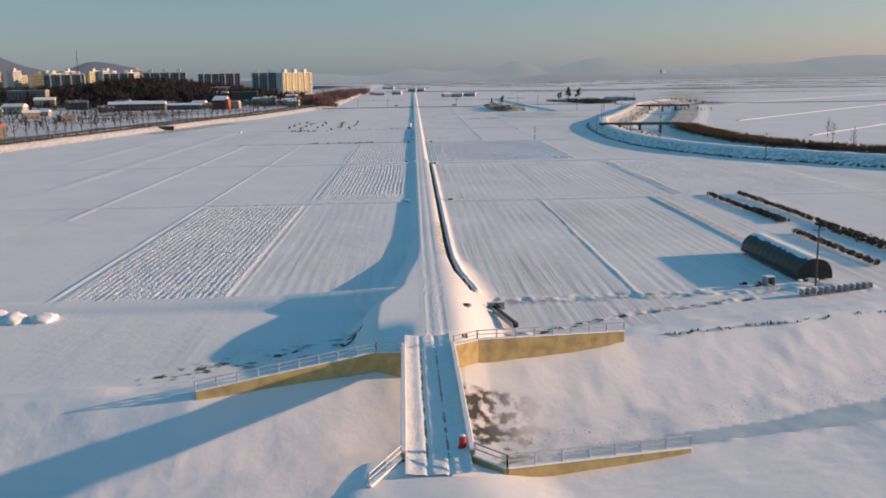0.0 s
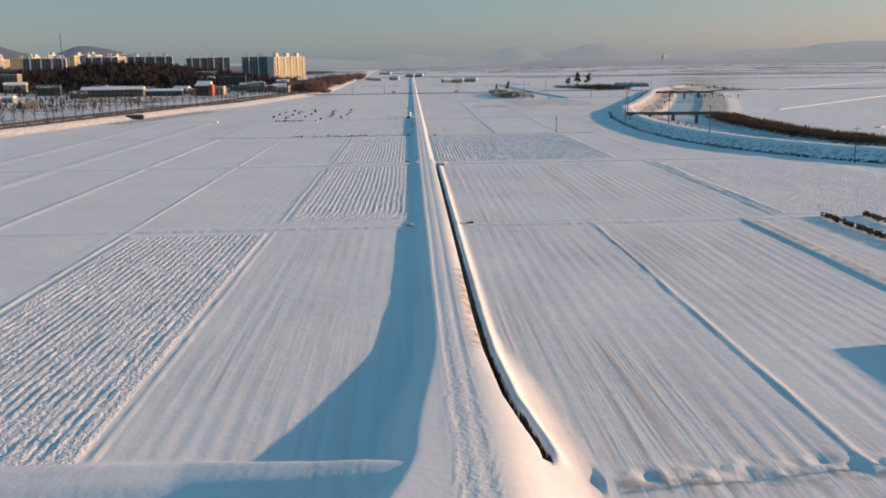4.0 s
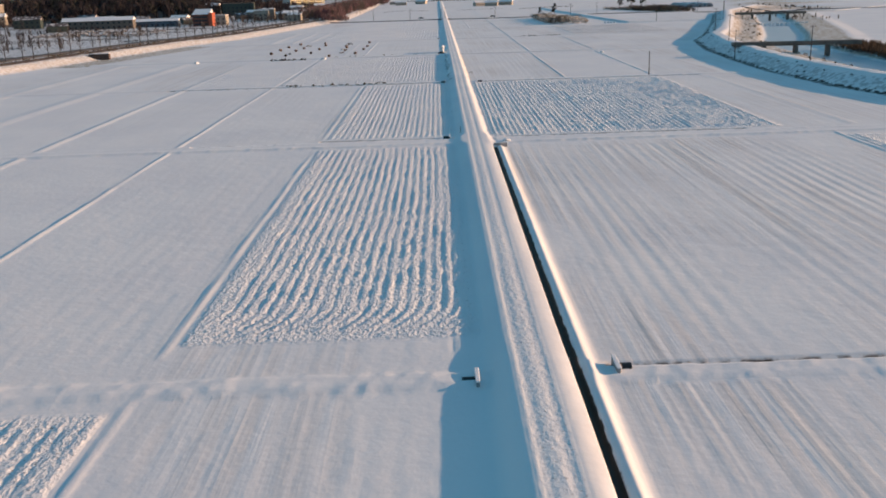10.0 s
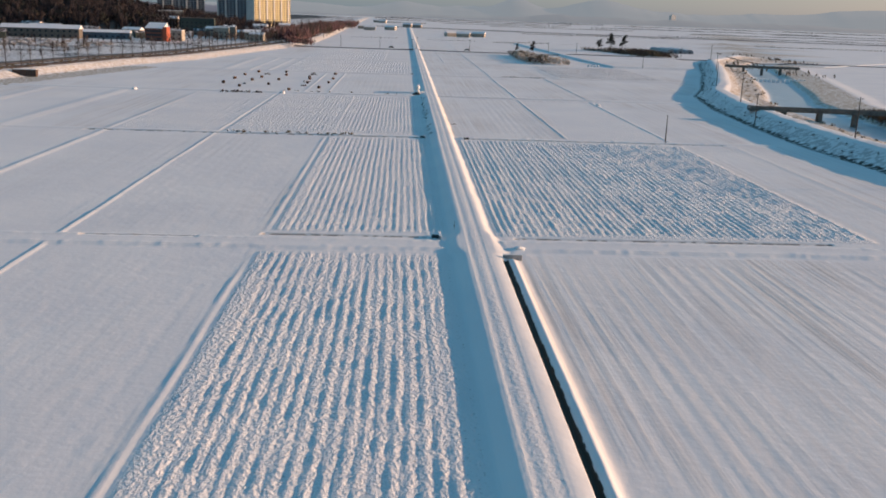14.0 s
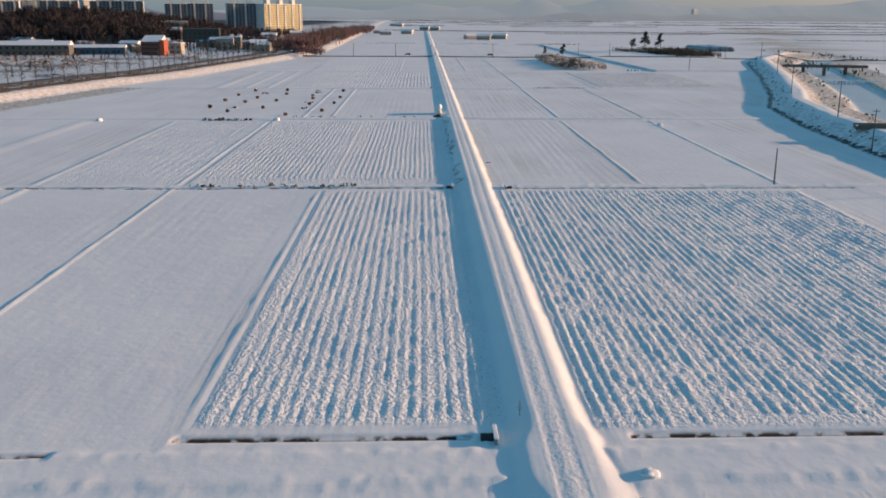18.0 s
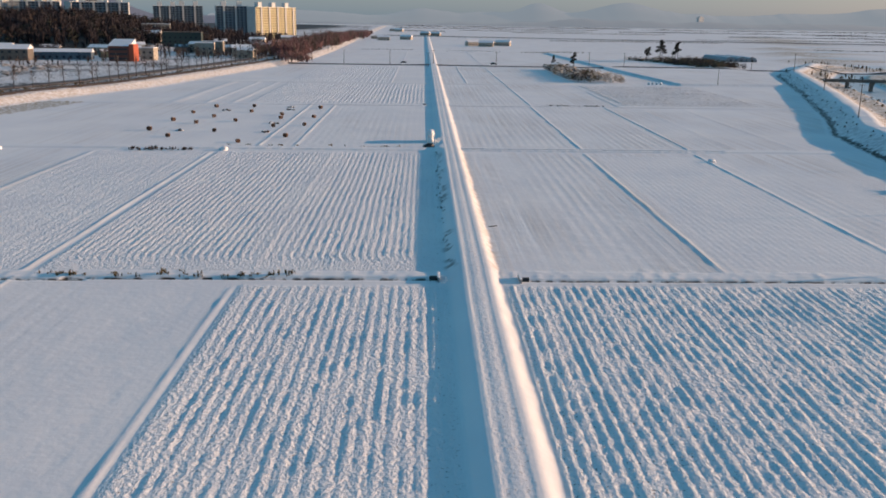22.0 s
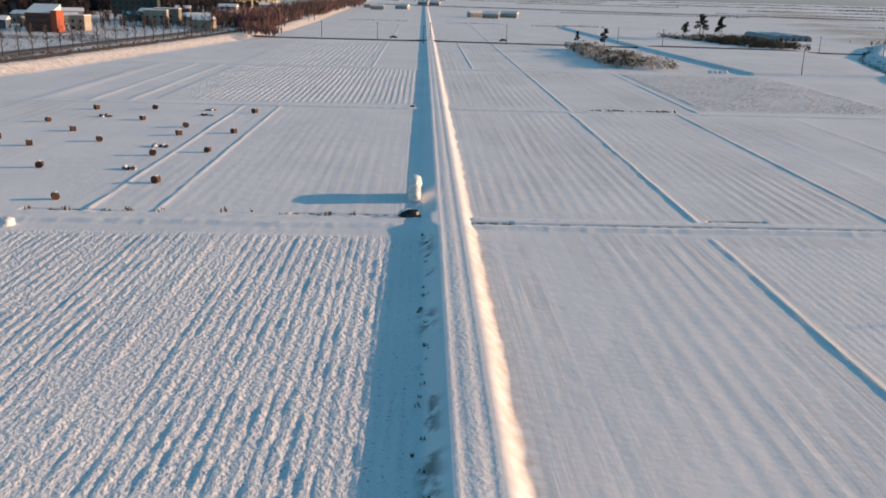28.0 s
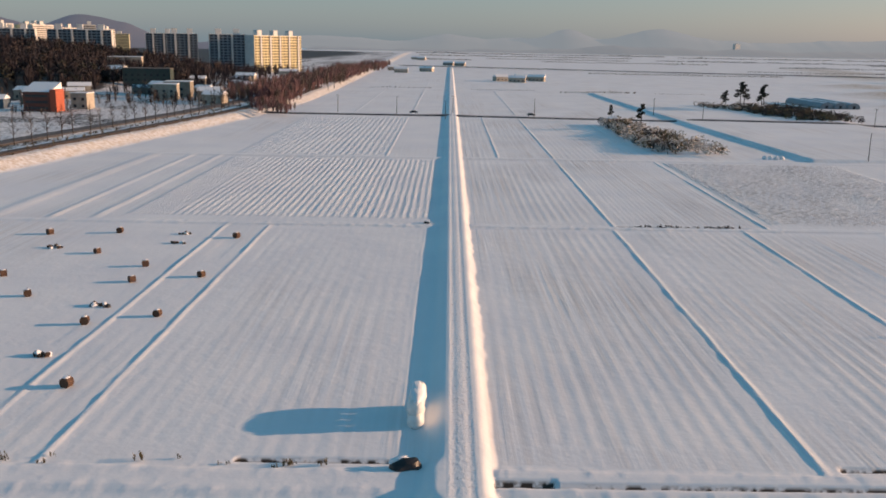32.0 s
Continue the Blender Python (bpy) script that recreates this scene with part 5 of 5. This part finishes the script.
DARK_CONCRETE = material("weathered_concrete", (0.17, 0.15, 0.13), (0.11, 0.10, 0.09), 0.8, 0.9)
river_bridge((97.5, 171), (141, 164.5), 3.6, 3.9, 3, "weathered dark concrete bridge over the frozen river")
river_bridge((187, 441), (229, 431), 4, 4.0, 3, "distant concrete bridge over the frozen river")
weir = empty("weir", Matrix.Translation((188, 372, 0)))
for i in range(14):
    part("block", box(-14 + 2.4 * i, -12.6 + 2.4 * i, -0.8, 0.8, -1.2, 0.9, 0.1), SNOW, weir)
tagged(weir, "row of snow-capped weir blocks across the river", "weir")


# ---- town ----
def window_mesh(w, h):
    me = bpy.data.meshes.new("window")
    bm = box(-w / 2, w / 2, -0.12, 0.02, 0, h)
    bm.to_mesh(me)
    bm.free()
    me.materials.append(GLASS_DARK)
    return me


def apartment(x, y, length, depth, floors, turn, front, ends, bays, label):
    root = empty("apartment_block", pose(x, y, height(x, y) - 0.5, 0, 0, turn))
    H = floors * 2.85
    part("wall", box(-length / 2, length / 2, -depth / 2, depth / 2, 0, H), front, root)
    part("end_wall", box(-length / 2 - 0.25, -length / 2 - 0.01, -depth / 2 - 0.2, depth / 2 + 0.2, 0, H + 0.8), ends, root)
    part("end_wall", box(length / 2 + 0.01, length / 2 + 0.25, -depth / 2 - 0.2, depth / 2 + 0.2, 0, H + 0.8), ends, root)
    part("roof", box(-length / 2, length / 2, -depth / 2 - 0.2, depth / 2 + 0.2, H + 0.01, H + 0.7), SNOW, root)
    bw = length / bays
    me = window_mesh(bw * 0.72, 1.5)
    for s in (-1, 1):
        for i in range(bays):
            if i % 3 == 1 and s < 0:
                part("stair_tower", box(-length / 2 + bw * (i + 0.78), -length / 2 + bw * (i + 1.22), s * (depth / 2 + 0.5) - 0.5, s * (depth / 2 + 0.5) + 0.5, 0, H + 0.4), ends, root)
            for k in range(floors):
                w = new("window", me)
                w.parent = root
                w.matrix_local = pose(-length / 2 + bw * (i + 0.5), s * (depth / 2 + 0.03), 0.9 + k * 2.85, 0, 0, 0 if s < 0 else 180)
        for k in range(floors + 1):
            part("floor_band", box(-length / 2 + 0.1, length / 2 - 0.1, s * (depth / 2 + 0.35) - 0.35, s * (depth / 2 + 0.35) + 0.35, k * 2.85 - 0.1, k * 2.85 + 0.45), front, root)
    for i in range(max(2, bays // 4)):
        q = -length / 2 + length * (i + 0.5) / max(2, bays // 4)
        part("roof_house", box(q - 3, q + 3, -3, 3, H + 0.71, H + 6.0, 0.1), APT_WHITE, root)
    return tagged(root, label, "apartment block", "apartment blocks")


APTS = [(-446, 1115, 44, 13, 13, 15, APT_SHADED, APT_WHITE, 10), (-376, 1115, 62, 13, 13, 12, APT_SHADED, APT_WHITE, 13), (-346, 1290, 34, 13, 13, 15, APT_SHADED, APT_WHITE, 8),
        (-292, 1190, 33, 13, 13, 15, APT_SHADED, APT_WHITE, 7), (-224, 1112, 36, 13, 13, 16, APT_SHADED, APT_WHITE, 8), (-180, 1134, 70, 13, 13, 56, APT_WARM, APT_WHITE, 15), (-545, 1160, 60, 13, 13, 15, APT_SHADED, APT_WHITE, 12)]
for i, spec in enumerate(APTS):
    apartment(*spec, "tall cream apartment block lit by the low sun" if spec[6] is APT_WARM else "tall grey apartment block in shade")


def far_block(x, y, w, d, h, turn, mat):
    root = empty("apartment_block", pose(x, y, 3, 0, 0, turn))
    part("wall", box(-w / 2, w / 2, -d / 2, d / 2, 0, h), mat, root)
    part("roof_house", box(-3, 3, -3, 3, h + 0.01, h + 5), APT_WHITE, root)
    for k in range(int(h / 2.9)):
        part("window_band", box(-w / 2 + 1, w / 2 - 1, -d / 2 - 0.1, -d / 2 - 0.01, 0.8 + 2.9 * k, 2.1 + 2.9 * k), GLASS_DARK, root)
    return tagged(root, "distant pale apartment block above the woods", "apartment block", "far apartment blocks")


rf = random.Random(20)
for i in range(26):
    far_block(-620 - rf.random() * 900, 1400 + rf.random() * 900, rf.uniform(25, 55), 13, rf.choice((38, 42, 44)), rf.choice((60, 75, 15, 80)), rf.choice((APT_WARM, APT_WHITE, APT_WARM)))


for i in range(16):
    far_block(-540 - 17 * i + rf.uniform(-6, 6), 1460 + rf.random() * 260, rf.uniform(18, 40), 13, rf.choice((44, 48, 51)), rf.choice((60, 70, 80, 20)), rf.choice((APT_WARM, APT_WHITE, APT_WHITE)))


def house(x, y, w, d, h, turn, wall, roof, label, pitched=True):
    root = empty("house", pose(x, y, height(x, y) - 0.2, 0, 0, turn))
    part("wall", box(-w / 2, w / 2, -d / 2, d / 2, 0, h), wall, root)
    if pitched:
        r = h + d * 0.22
        make("roof", [(-w / 2 - 0.4, -d / 2 - 0.4, h), (w / 2 + 0.4, -d / 2 - 0.4, h), (w / 2 + 0.4, d / 2 + 0.4, h), (-w / 2 - 0.4, d / 2 + 0.4, h), (-w / 2 - 0.4, 0, r), (w / 2 + 0.4, 0, r)],
             [(0, 1, 5, 4), (2, 3, 4, 5), (0, 4, 3), (1, 2, 5), (3, 2, 1, 0)], roof, root)
    else:
        part("roof", box(-w / 2 - 0.2, w / 2 + 0.2, -d / 2 - 0.2, d / 2 + 0.2, h + 0.01, h + 0.4, 0.05), roof, root)
    for s in (-1, 1):
        for i in range(max(1, int(w / 4))):
            for k in range(max(1, int(h / 3.2))):
                q = -w / 2 + 2 + i * 4
                part("window", box(q - 0.7, q + 0.7, s * (d / 2 + 0.02) - 0.03, s * (d / 2 + 0.02) + 0.03, 1.0 + 3.2 * k, 2.3 + 3.2 * k), GLASS_DARK, root)
    return tagged(root, label, "house", "village houses")


red = empty("red_building", pose(-186, 572, height(-186, 572) - 0.2, 0, 0, -4) @ Matrix.Scale(0.85, 4))
part("wall", box(-9, 6, -5, 8, 0, 10.5), material("dull_red_brick", (0.16, 0.055, 0.04), (0.12, 0.045, 0.035), 0.7, 0.85), red, "dull red brick wall")
part("tower", box(6.05, 9.5, -5.5, 4, 0, 11.8, 0.1), RED_PAINT, red, "bright orange-red tower")
make("roof", [(-9.5, -5.5, 10.52), (6.2, -5.5, 10.52), (6.2, 8.5, 15.2), (-9.5, 8.5, 15.2), (-9.5, 8.5, 10.52), (6.2, 8.5, 10.52)], [(0, 1, 2, 3), (3, 2, 5, 4), (0, 3, 4), (1, 5, 2), (4, 5, 1, 0)], SNOW, red)
for k in range(3):
    part("window_band", box(-8, 4.5, -5.08, -5.01, 1.2 + 3.2 * k, 2.6 + 3.2 * k), GLASS_DARK, red)
tagged(red, "orange-red building with a sloping snowy roof", "building")
house(-176, 592, 8, 8, 7.5, -5, HOUSE_WALL, SNOW, "tan building beside the red one", False)
house(-225, 580, 34, 9, 4.5, 8, material("blue_grey_sheet", (0.10, 0.14, 0.18), (0.08, 0.10, 0.13), 0.5, 0.6), SNOW, "long blue-grey shed with a snowy roof", True)
house(-262, 556, 52, 12, 6.5, 6, DARK_CONCRETE, SNOW, "long dark shed with a snowy roof beside the car yard", True)
for spec in ((-157, 690, 15, 12, 9, 5), (-170, 700, 12, 9, 6.5, -10), (-130, 655, 13, 10, 6.5, 10), (-152, 855, 14, 10, 6, 0), (-240, 846, 24, 14, 11, 12), (-226, 780, 16, 11, 7, -8), (-205, 655, 11, 8, 4.5, 20), (-128, 760, 10, 8, 5, 10),
             (-216, 100, 15, 10, 5, -25), (-236, 120, 12, 9, 4, -20), (-330, 320, 14, 10, 6, 10), (-349, 490, 18, 12, 7, 0), (-300, 400, 12, 9, 5, 30), (-270, 190, 10, 8, 4, 0), (-420, 700, 40, 16, 12, 5), (-380, 640, 20, 12, 7, 15), (-120, 900, 12, 9, 5, 0), (-140, 980, 16, 10, 6, 10)):
    house(*spec, HOUSE_WALL, SNOW, "low tan house with a snow-covered roof", spec[4] < 8)
ROOF_TILE = material("roof_tile_half_snowed", (0.07, 0.06, 0.065), (0.62, 0.62, 0.64), 0.5, 0.8, low=0.5, high=0.6)
GREEN_WALL = material("dull_green_render", (0.035, 0.06, 0.055), (0.05, 0.06, 0.055), 0.5, 0.8)
house(-194, 752, 30, 12, 12, 6, GREEN_WALL, DARK_CONCRETE, "dark green three-storey building below the woods", False)
house(-158, 668, 13, 11, 8.5, 8, HOUSE_WALL, SNOW, "two-storey tan house with rows of windows", False)
house(-124, 640, 11, 9, 5.5, -6, HOUSE_WALL, SNOW, "tan house with a snowy roof near the railway", True)
for k, spec in enumerate(((-207, 669, 12, 9, 6, 20), (-139, 771, 12, 9, 5, 0), (-168, 735, 10, 8, 4.5, 12), (-150, 720, 9, 8, 4, -12), (-180, 700, 14, 8, 4, 5), (-132, 700, 9, 7, 4, 25), (-222, 640, 14, 9, 5, -8), (-250, 625, 12, 9, 5, 10),
                          (-208, 610, 10, 7, 4, 30), (-275, 600, 22, 11, 6, 4), (-300, 640, 16, 10, 6, -15), (-330, 590, 20, 12, 7, 12), (-175, 800, 12, 9, 5, 10), (-150, 830, 12, 8, 5, -10), (-280, 520, 14, 9, 4.5, 20), (-310, 450, 12, 8, 4, 0), (-255, 350, 10, 7, 4, 40), (-340, 420, 18, 10, 5, 10))):
    house(*spec, (HOUSE_WALL, DARK_CONCRETE, GREEN_WALL)[k % 3], SNOW if k % 3 == 0 else ROOF_TILE, "small village house among bare trees", True)
ob_ = house(-229, 172, 9, 7, 6.5, -10, DARK_CONCRETE, RED_PAINT, "dark shed with an orange roof by the railway bank", True)
for x, y in ((57, 1050), (80, 1081), (92, 1062), (70, 1030), (28, 1600), (-54, 2058), (10, 1620), (-40, 2000), (-20, 1300), (-50, 1250), (-62, 1330)):
    house(x, y, 16, 10, 4.5, rf.uniform(-20, 20), HOUSE_WALL, SNOW, "small distant farmhouse with a snowy roof")
house(78, 574, 6, 5, 3.2, 10, RED_PAINT, SNOW, "small red shed beside the thicket", True)
for i in range(3):
    greenhouse(236 + 8.5 * i, 716, 775, 7.5, 3.6, 0.1, material("grey_film", (0.22, 0.25, 0.28), (0.16, 0.18, 0.2), 0.6, 0.4), "grey film tunnel greenhouse beyond the road")
wb = empty("white_tower_block", pose(1190, 3890, 22, 0, 0, 20))
part("wall", box(-12, 12, -8, 8, 0, 24), APT_WHITE, wb)
part("roof_house", box(-6, 6, -4, 4, 24.01, 27), APT_WHITE, wb)
tagged(wb, "single pale tower block far across the plain", "tower block")
mast = empty("lattice_mast", Matrix.Translation((-640, 1500, 3)))
for q in ((-1.5, -1.5), (1.5, -1.5), (0, 1.7)):
    part("leg", tube((q[0], q[1], 0), (q[0] * 0.2, q[1] * 0.2, 88), 0.28, 0.2, 4), WOOD_POLE, mast)
for k in range(16):
    f0 = 1 - 0.8 * k / 16
    part("brace", tube((-1.5 * f0, -1.5 * f0, 5.4 * k), (1.5 * f0, -1.5 * f0, 5.4 * k + 4), 0.12, sides=4), WOOD_POLE, mast)
tagged(mast, "tall slender lattice mast above the town", "mast")


# ---- woods behind the houses ----
def wood_ground(x, y):
    return 2.6 + float(town_hill(x, y)) if x < -60 else 0.6


def bare_wood(name, spots, mats, seed, label, wide=0.02, twigs=26):
    r = random.Random(seed)
    root = empty(name, Matrix.Translation((spots[0][0], spots[0][1], 0)))
    ox, oy = spots[0][0], spots[0][1]
    for i, m_ in enumerate(mats):
        pts = []
        for x0, y0, w, d, n, h in spots:
            for _ in range(n // len(mats)):
                x, y = x0 + r.uniform(-w, w), y0 + r.uniform(-d, d)
                pts.append((x - ox, y - oy, wood_ground(x, y) - 0.4, h * r.uniform(0.6, 1.25)))
        v, f = fans(pts, seed + i, twigs, wide)
        make("crown", v, f, m_, root)
    return tagged(root, label, "woods", kind="stuff")


def woods(name, spots, mats, seed, label, size=1.3):
    r = random.Random(seed)
    root = empty(name, Matrix.Translation((spots[0][0], spots[0][1], 0)))
    ox, oy = spots[0][0], spots[0][1]
    groups = [[] for _ in mats]
    for x0, y0, w, d, n, h in spots:
        for _ in range(n):
            x, y = x0 + r.uniform(-w, w), y0 + r.uniform(-d, d)
            k = r.uniform(0.6, 1.15)
            z0 = wood_ground(x, y)
            z = h * k
            g = groups[r.randrange(len(mats))]
            for q in range(3):
                g.append((x - ox + r.uniform(-2, 2), y - oy + r.uniform(-2, 2), z0 + z * (0.95 - 0.27 * q), 3.4 * k * (0.8 + 0.2 * q)))
    for g, m_ in zip(groups, mats):
        v, f = sprays(g, size, 40, seed, 0.9)
        make("crown", v, f, m_, root)
    return tagged(root, label, "woods", kind="stuff")


woods("woods", [(-345, 890, 95, 110, 300, 10), (-250, 850, 70, 70, 150, 9), (-440, 830, 80, 140, 200, 11), (-540, 700, 90, 150, 180, 11), (-275, 745, 60, 60, 110, 9), (-380, 690, 60, 60, 80, 8), (-600, 450, 100, 150, 90, 9)], (PINE, WOOD_DARK, DARK_SHRUB), 101, "dark pine woods on the rise below the apartment blocks", 0.95)
bare_wood("bare_woods", [(-330, 880, 110, 120, 420, 13), (-240, 860, 70, 90, 260, 12), (-440, 820, 90, 140, 200, 13), (-190, 960, 40, 120, 180, 9), (-280, 740, 70, 70, 200, 12), (-430, 500, 90, 140, 200, 8), (-160, 800, 30, 60, 60, 7)], (WOOD_DARK, WOOD_DARK), 104, "dense dark leafless woods behind the village", 0.016, 44)
bare_wood("village_trees", [(-190, 660, 60, 70, 120, 6), (-240, 560, 70, 50, 70, 5), (-260, 400, 70, 110, 130, 5), (-300, 250, 80, 120, 110, 5), (-150, 720, 25, 80, 70, 6), (-270, 120, 50, 60, 50, 4)], (WOOD_DARK, TWIG), 105, "bare garden trees scattered between the village houses", 0.012, 40)
bare_wood("red_wood", [(-108, 780, 18, 120, 420, 8.5), (-102, 1050, 20, 160, 420, 9), (-90, 1330, 18, 130, 200, 8), (-92, 650, 7, 45, 120, 5), (-84, 600, 8, 18, 60, 4)], (RED_TWIG, RED_TWIG, TWIG), 106, "reddish leafless scrub wood beside the railway", 0.012, 44)
bare_wood("river_scrub", [(228, 480, 14, 90, 70, 2.2), (290, 640, 12, 80, 60, 2.2)], (SHRUB, TWIG), 103, "pale leafless scrub along the far river bank", 0.06)


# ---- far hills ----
def hill_material(name, col, haze_glow, strength):
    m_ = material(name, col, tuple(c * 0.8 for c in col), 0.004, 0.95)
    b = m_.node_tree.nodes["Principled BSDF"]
    b.inputs["Emission Color"].default_value = rgb(haze_glow)
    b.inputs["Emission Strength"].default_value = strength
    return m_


def ridge(name, y, x0, x1, peaks, base, mat, seed, label):
    xs = np.linspace(x0, x1, 260)
    h = base + 10 * lattice(xs / 260.0, xs * 0, seed) + 5 * lattice(xs / 70.0, xs * 0, seed + 1) + 4 * lattice(xs / 38.0, xs * 0, seed + 2)
    for px, ph, pw in peaks:
        h = h + ph * np.exp(-((xs - px) / pw) ** 2)
    v, f = [], []
    for k, (fy, fh) in enumerate(((-260, 0.0), (-120, 0.55), (0, 1.0), (200, 0.6), (320, 0))):
        for x, q in zip(xs, h):
            v.append((float(x), y + fy, float(max(q, 4) * fh - (4 if fh == 0 else 0))))
    n = len(xs)
    for k in range(4):
        for i in range(n - 1):
            a = k * n + i
            f.append((a, a + 1, a + n + 1, a + n))
    return tagged(make(name, v, f, mat, smooth=True), label, "hills", kind="structure")


# air haze is put into the hills as an even blue-grey emission
HILL_FAR = hill_material("far_hill_haze", (0.02, 0.02, 0.025), (0.235, 0.245, 0.285), 1.0)
HILL_PALE = hill_material("pale_hill_haze", (0.02, 0.02, 0.025), (0.27, 0.275, 0.305), 1.0)
HILL_LOW = hill_material("low_hill_haze", (0.02, 0.02, 0.02), (0.185, 0.195, 0.235), 1.0)
HILL_LEFT = hill_material("near_hill_haze", (0.05, 0.05, 0.06), (0.085, 0.088, 0.125), 1.0)
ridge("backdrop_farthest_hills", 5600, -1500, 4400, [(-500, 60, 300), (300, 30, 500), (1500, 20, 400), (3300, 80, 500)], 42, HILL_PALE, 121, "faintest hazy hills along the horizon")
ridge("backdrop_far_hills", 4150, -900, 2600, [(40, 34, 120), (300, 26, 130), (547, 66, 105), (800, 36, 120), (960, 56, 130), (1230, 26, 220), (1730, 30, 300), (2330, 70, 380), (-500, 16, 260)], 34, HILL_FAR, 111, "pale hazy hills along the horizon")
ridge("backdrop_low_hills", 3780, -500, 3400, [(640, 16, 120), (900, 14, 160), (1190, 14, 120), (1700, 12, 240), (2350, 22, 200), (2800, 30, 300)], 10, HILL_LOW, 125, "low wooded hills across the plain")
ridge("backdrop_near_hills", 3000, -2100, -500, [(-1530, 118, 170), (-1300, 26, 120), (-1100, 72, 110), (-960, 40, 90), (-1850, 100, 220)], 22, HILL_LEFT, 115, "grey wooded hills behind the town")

for i in range(4):
    snow_bale = snow_heap(105.2 + 2.0 * i, 452.4, 0.7, 1.25)
    snow_bale.name = "wrapped_bale"
    tagged(snow_bale, "white-wrapped bale standing in a short row", "bale", "white bales by the pad")
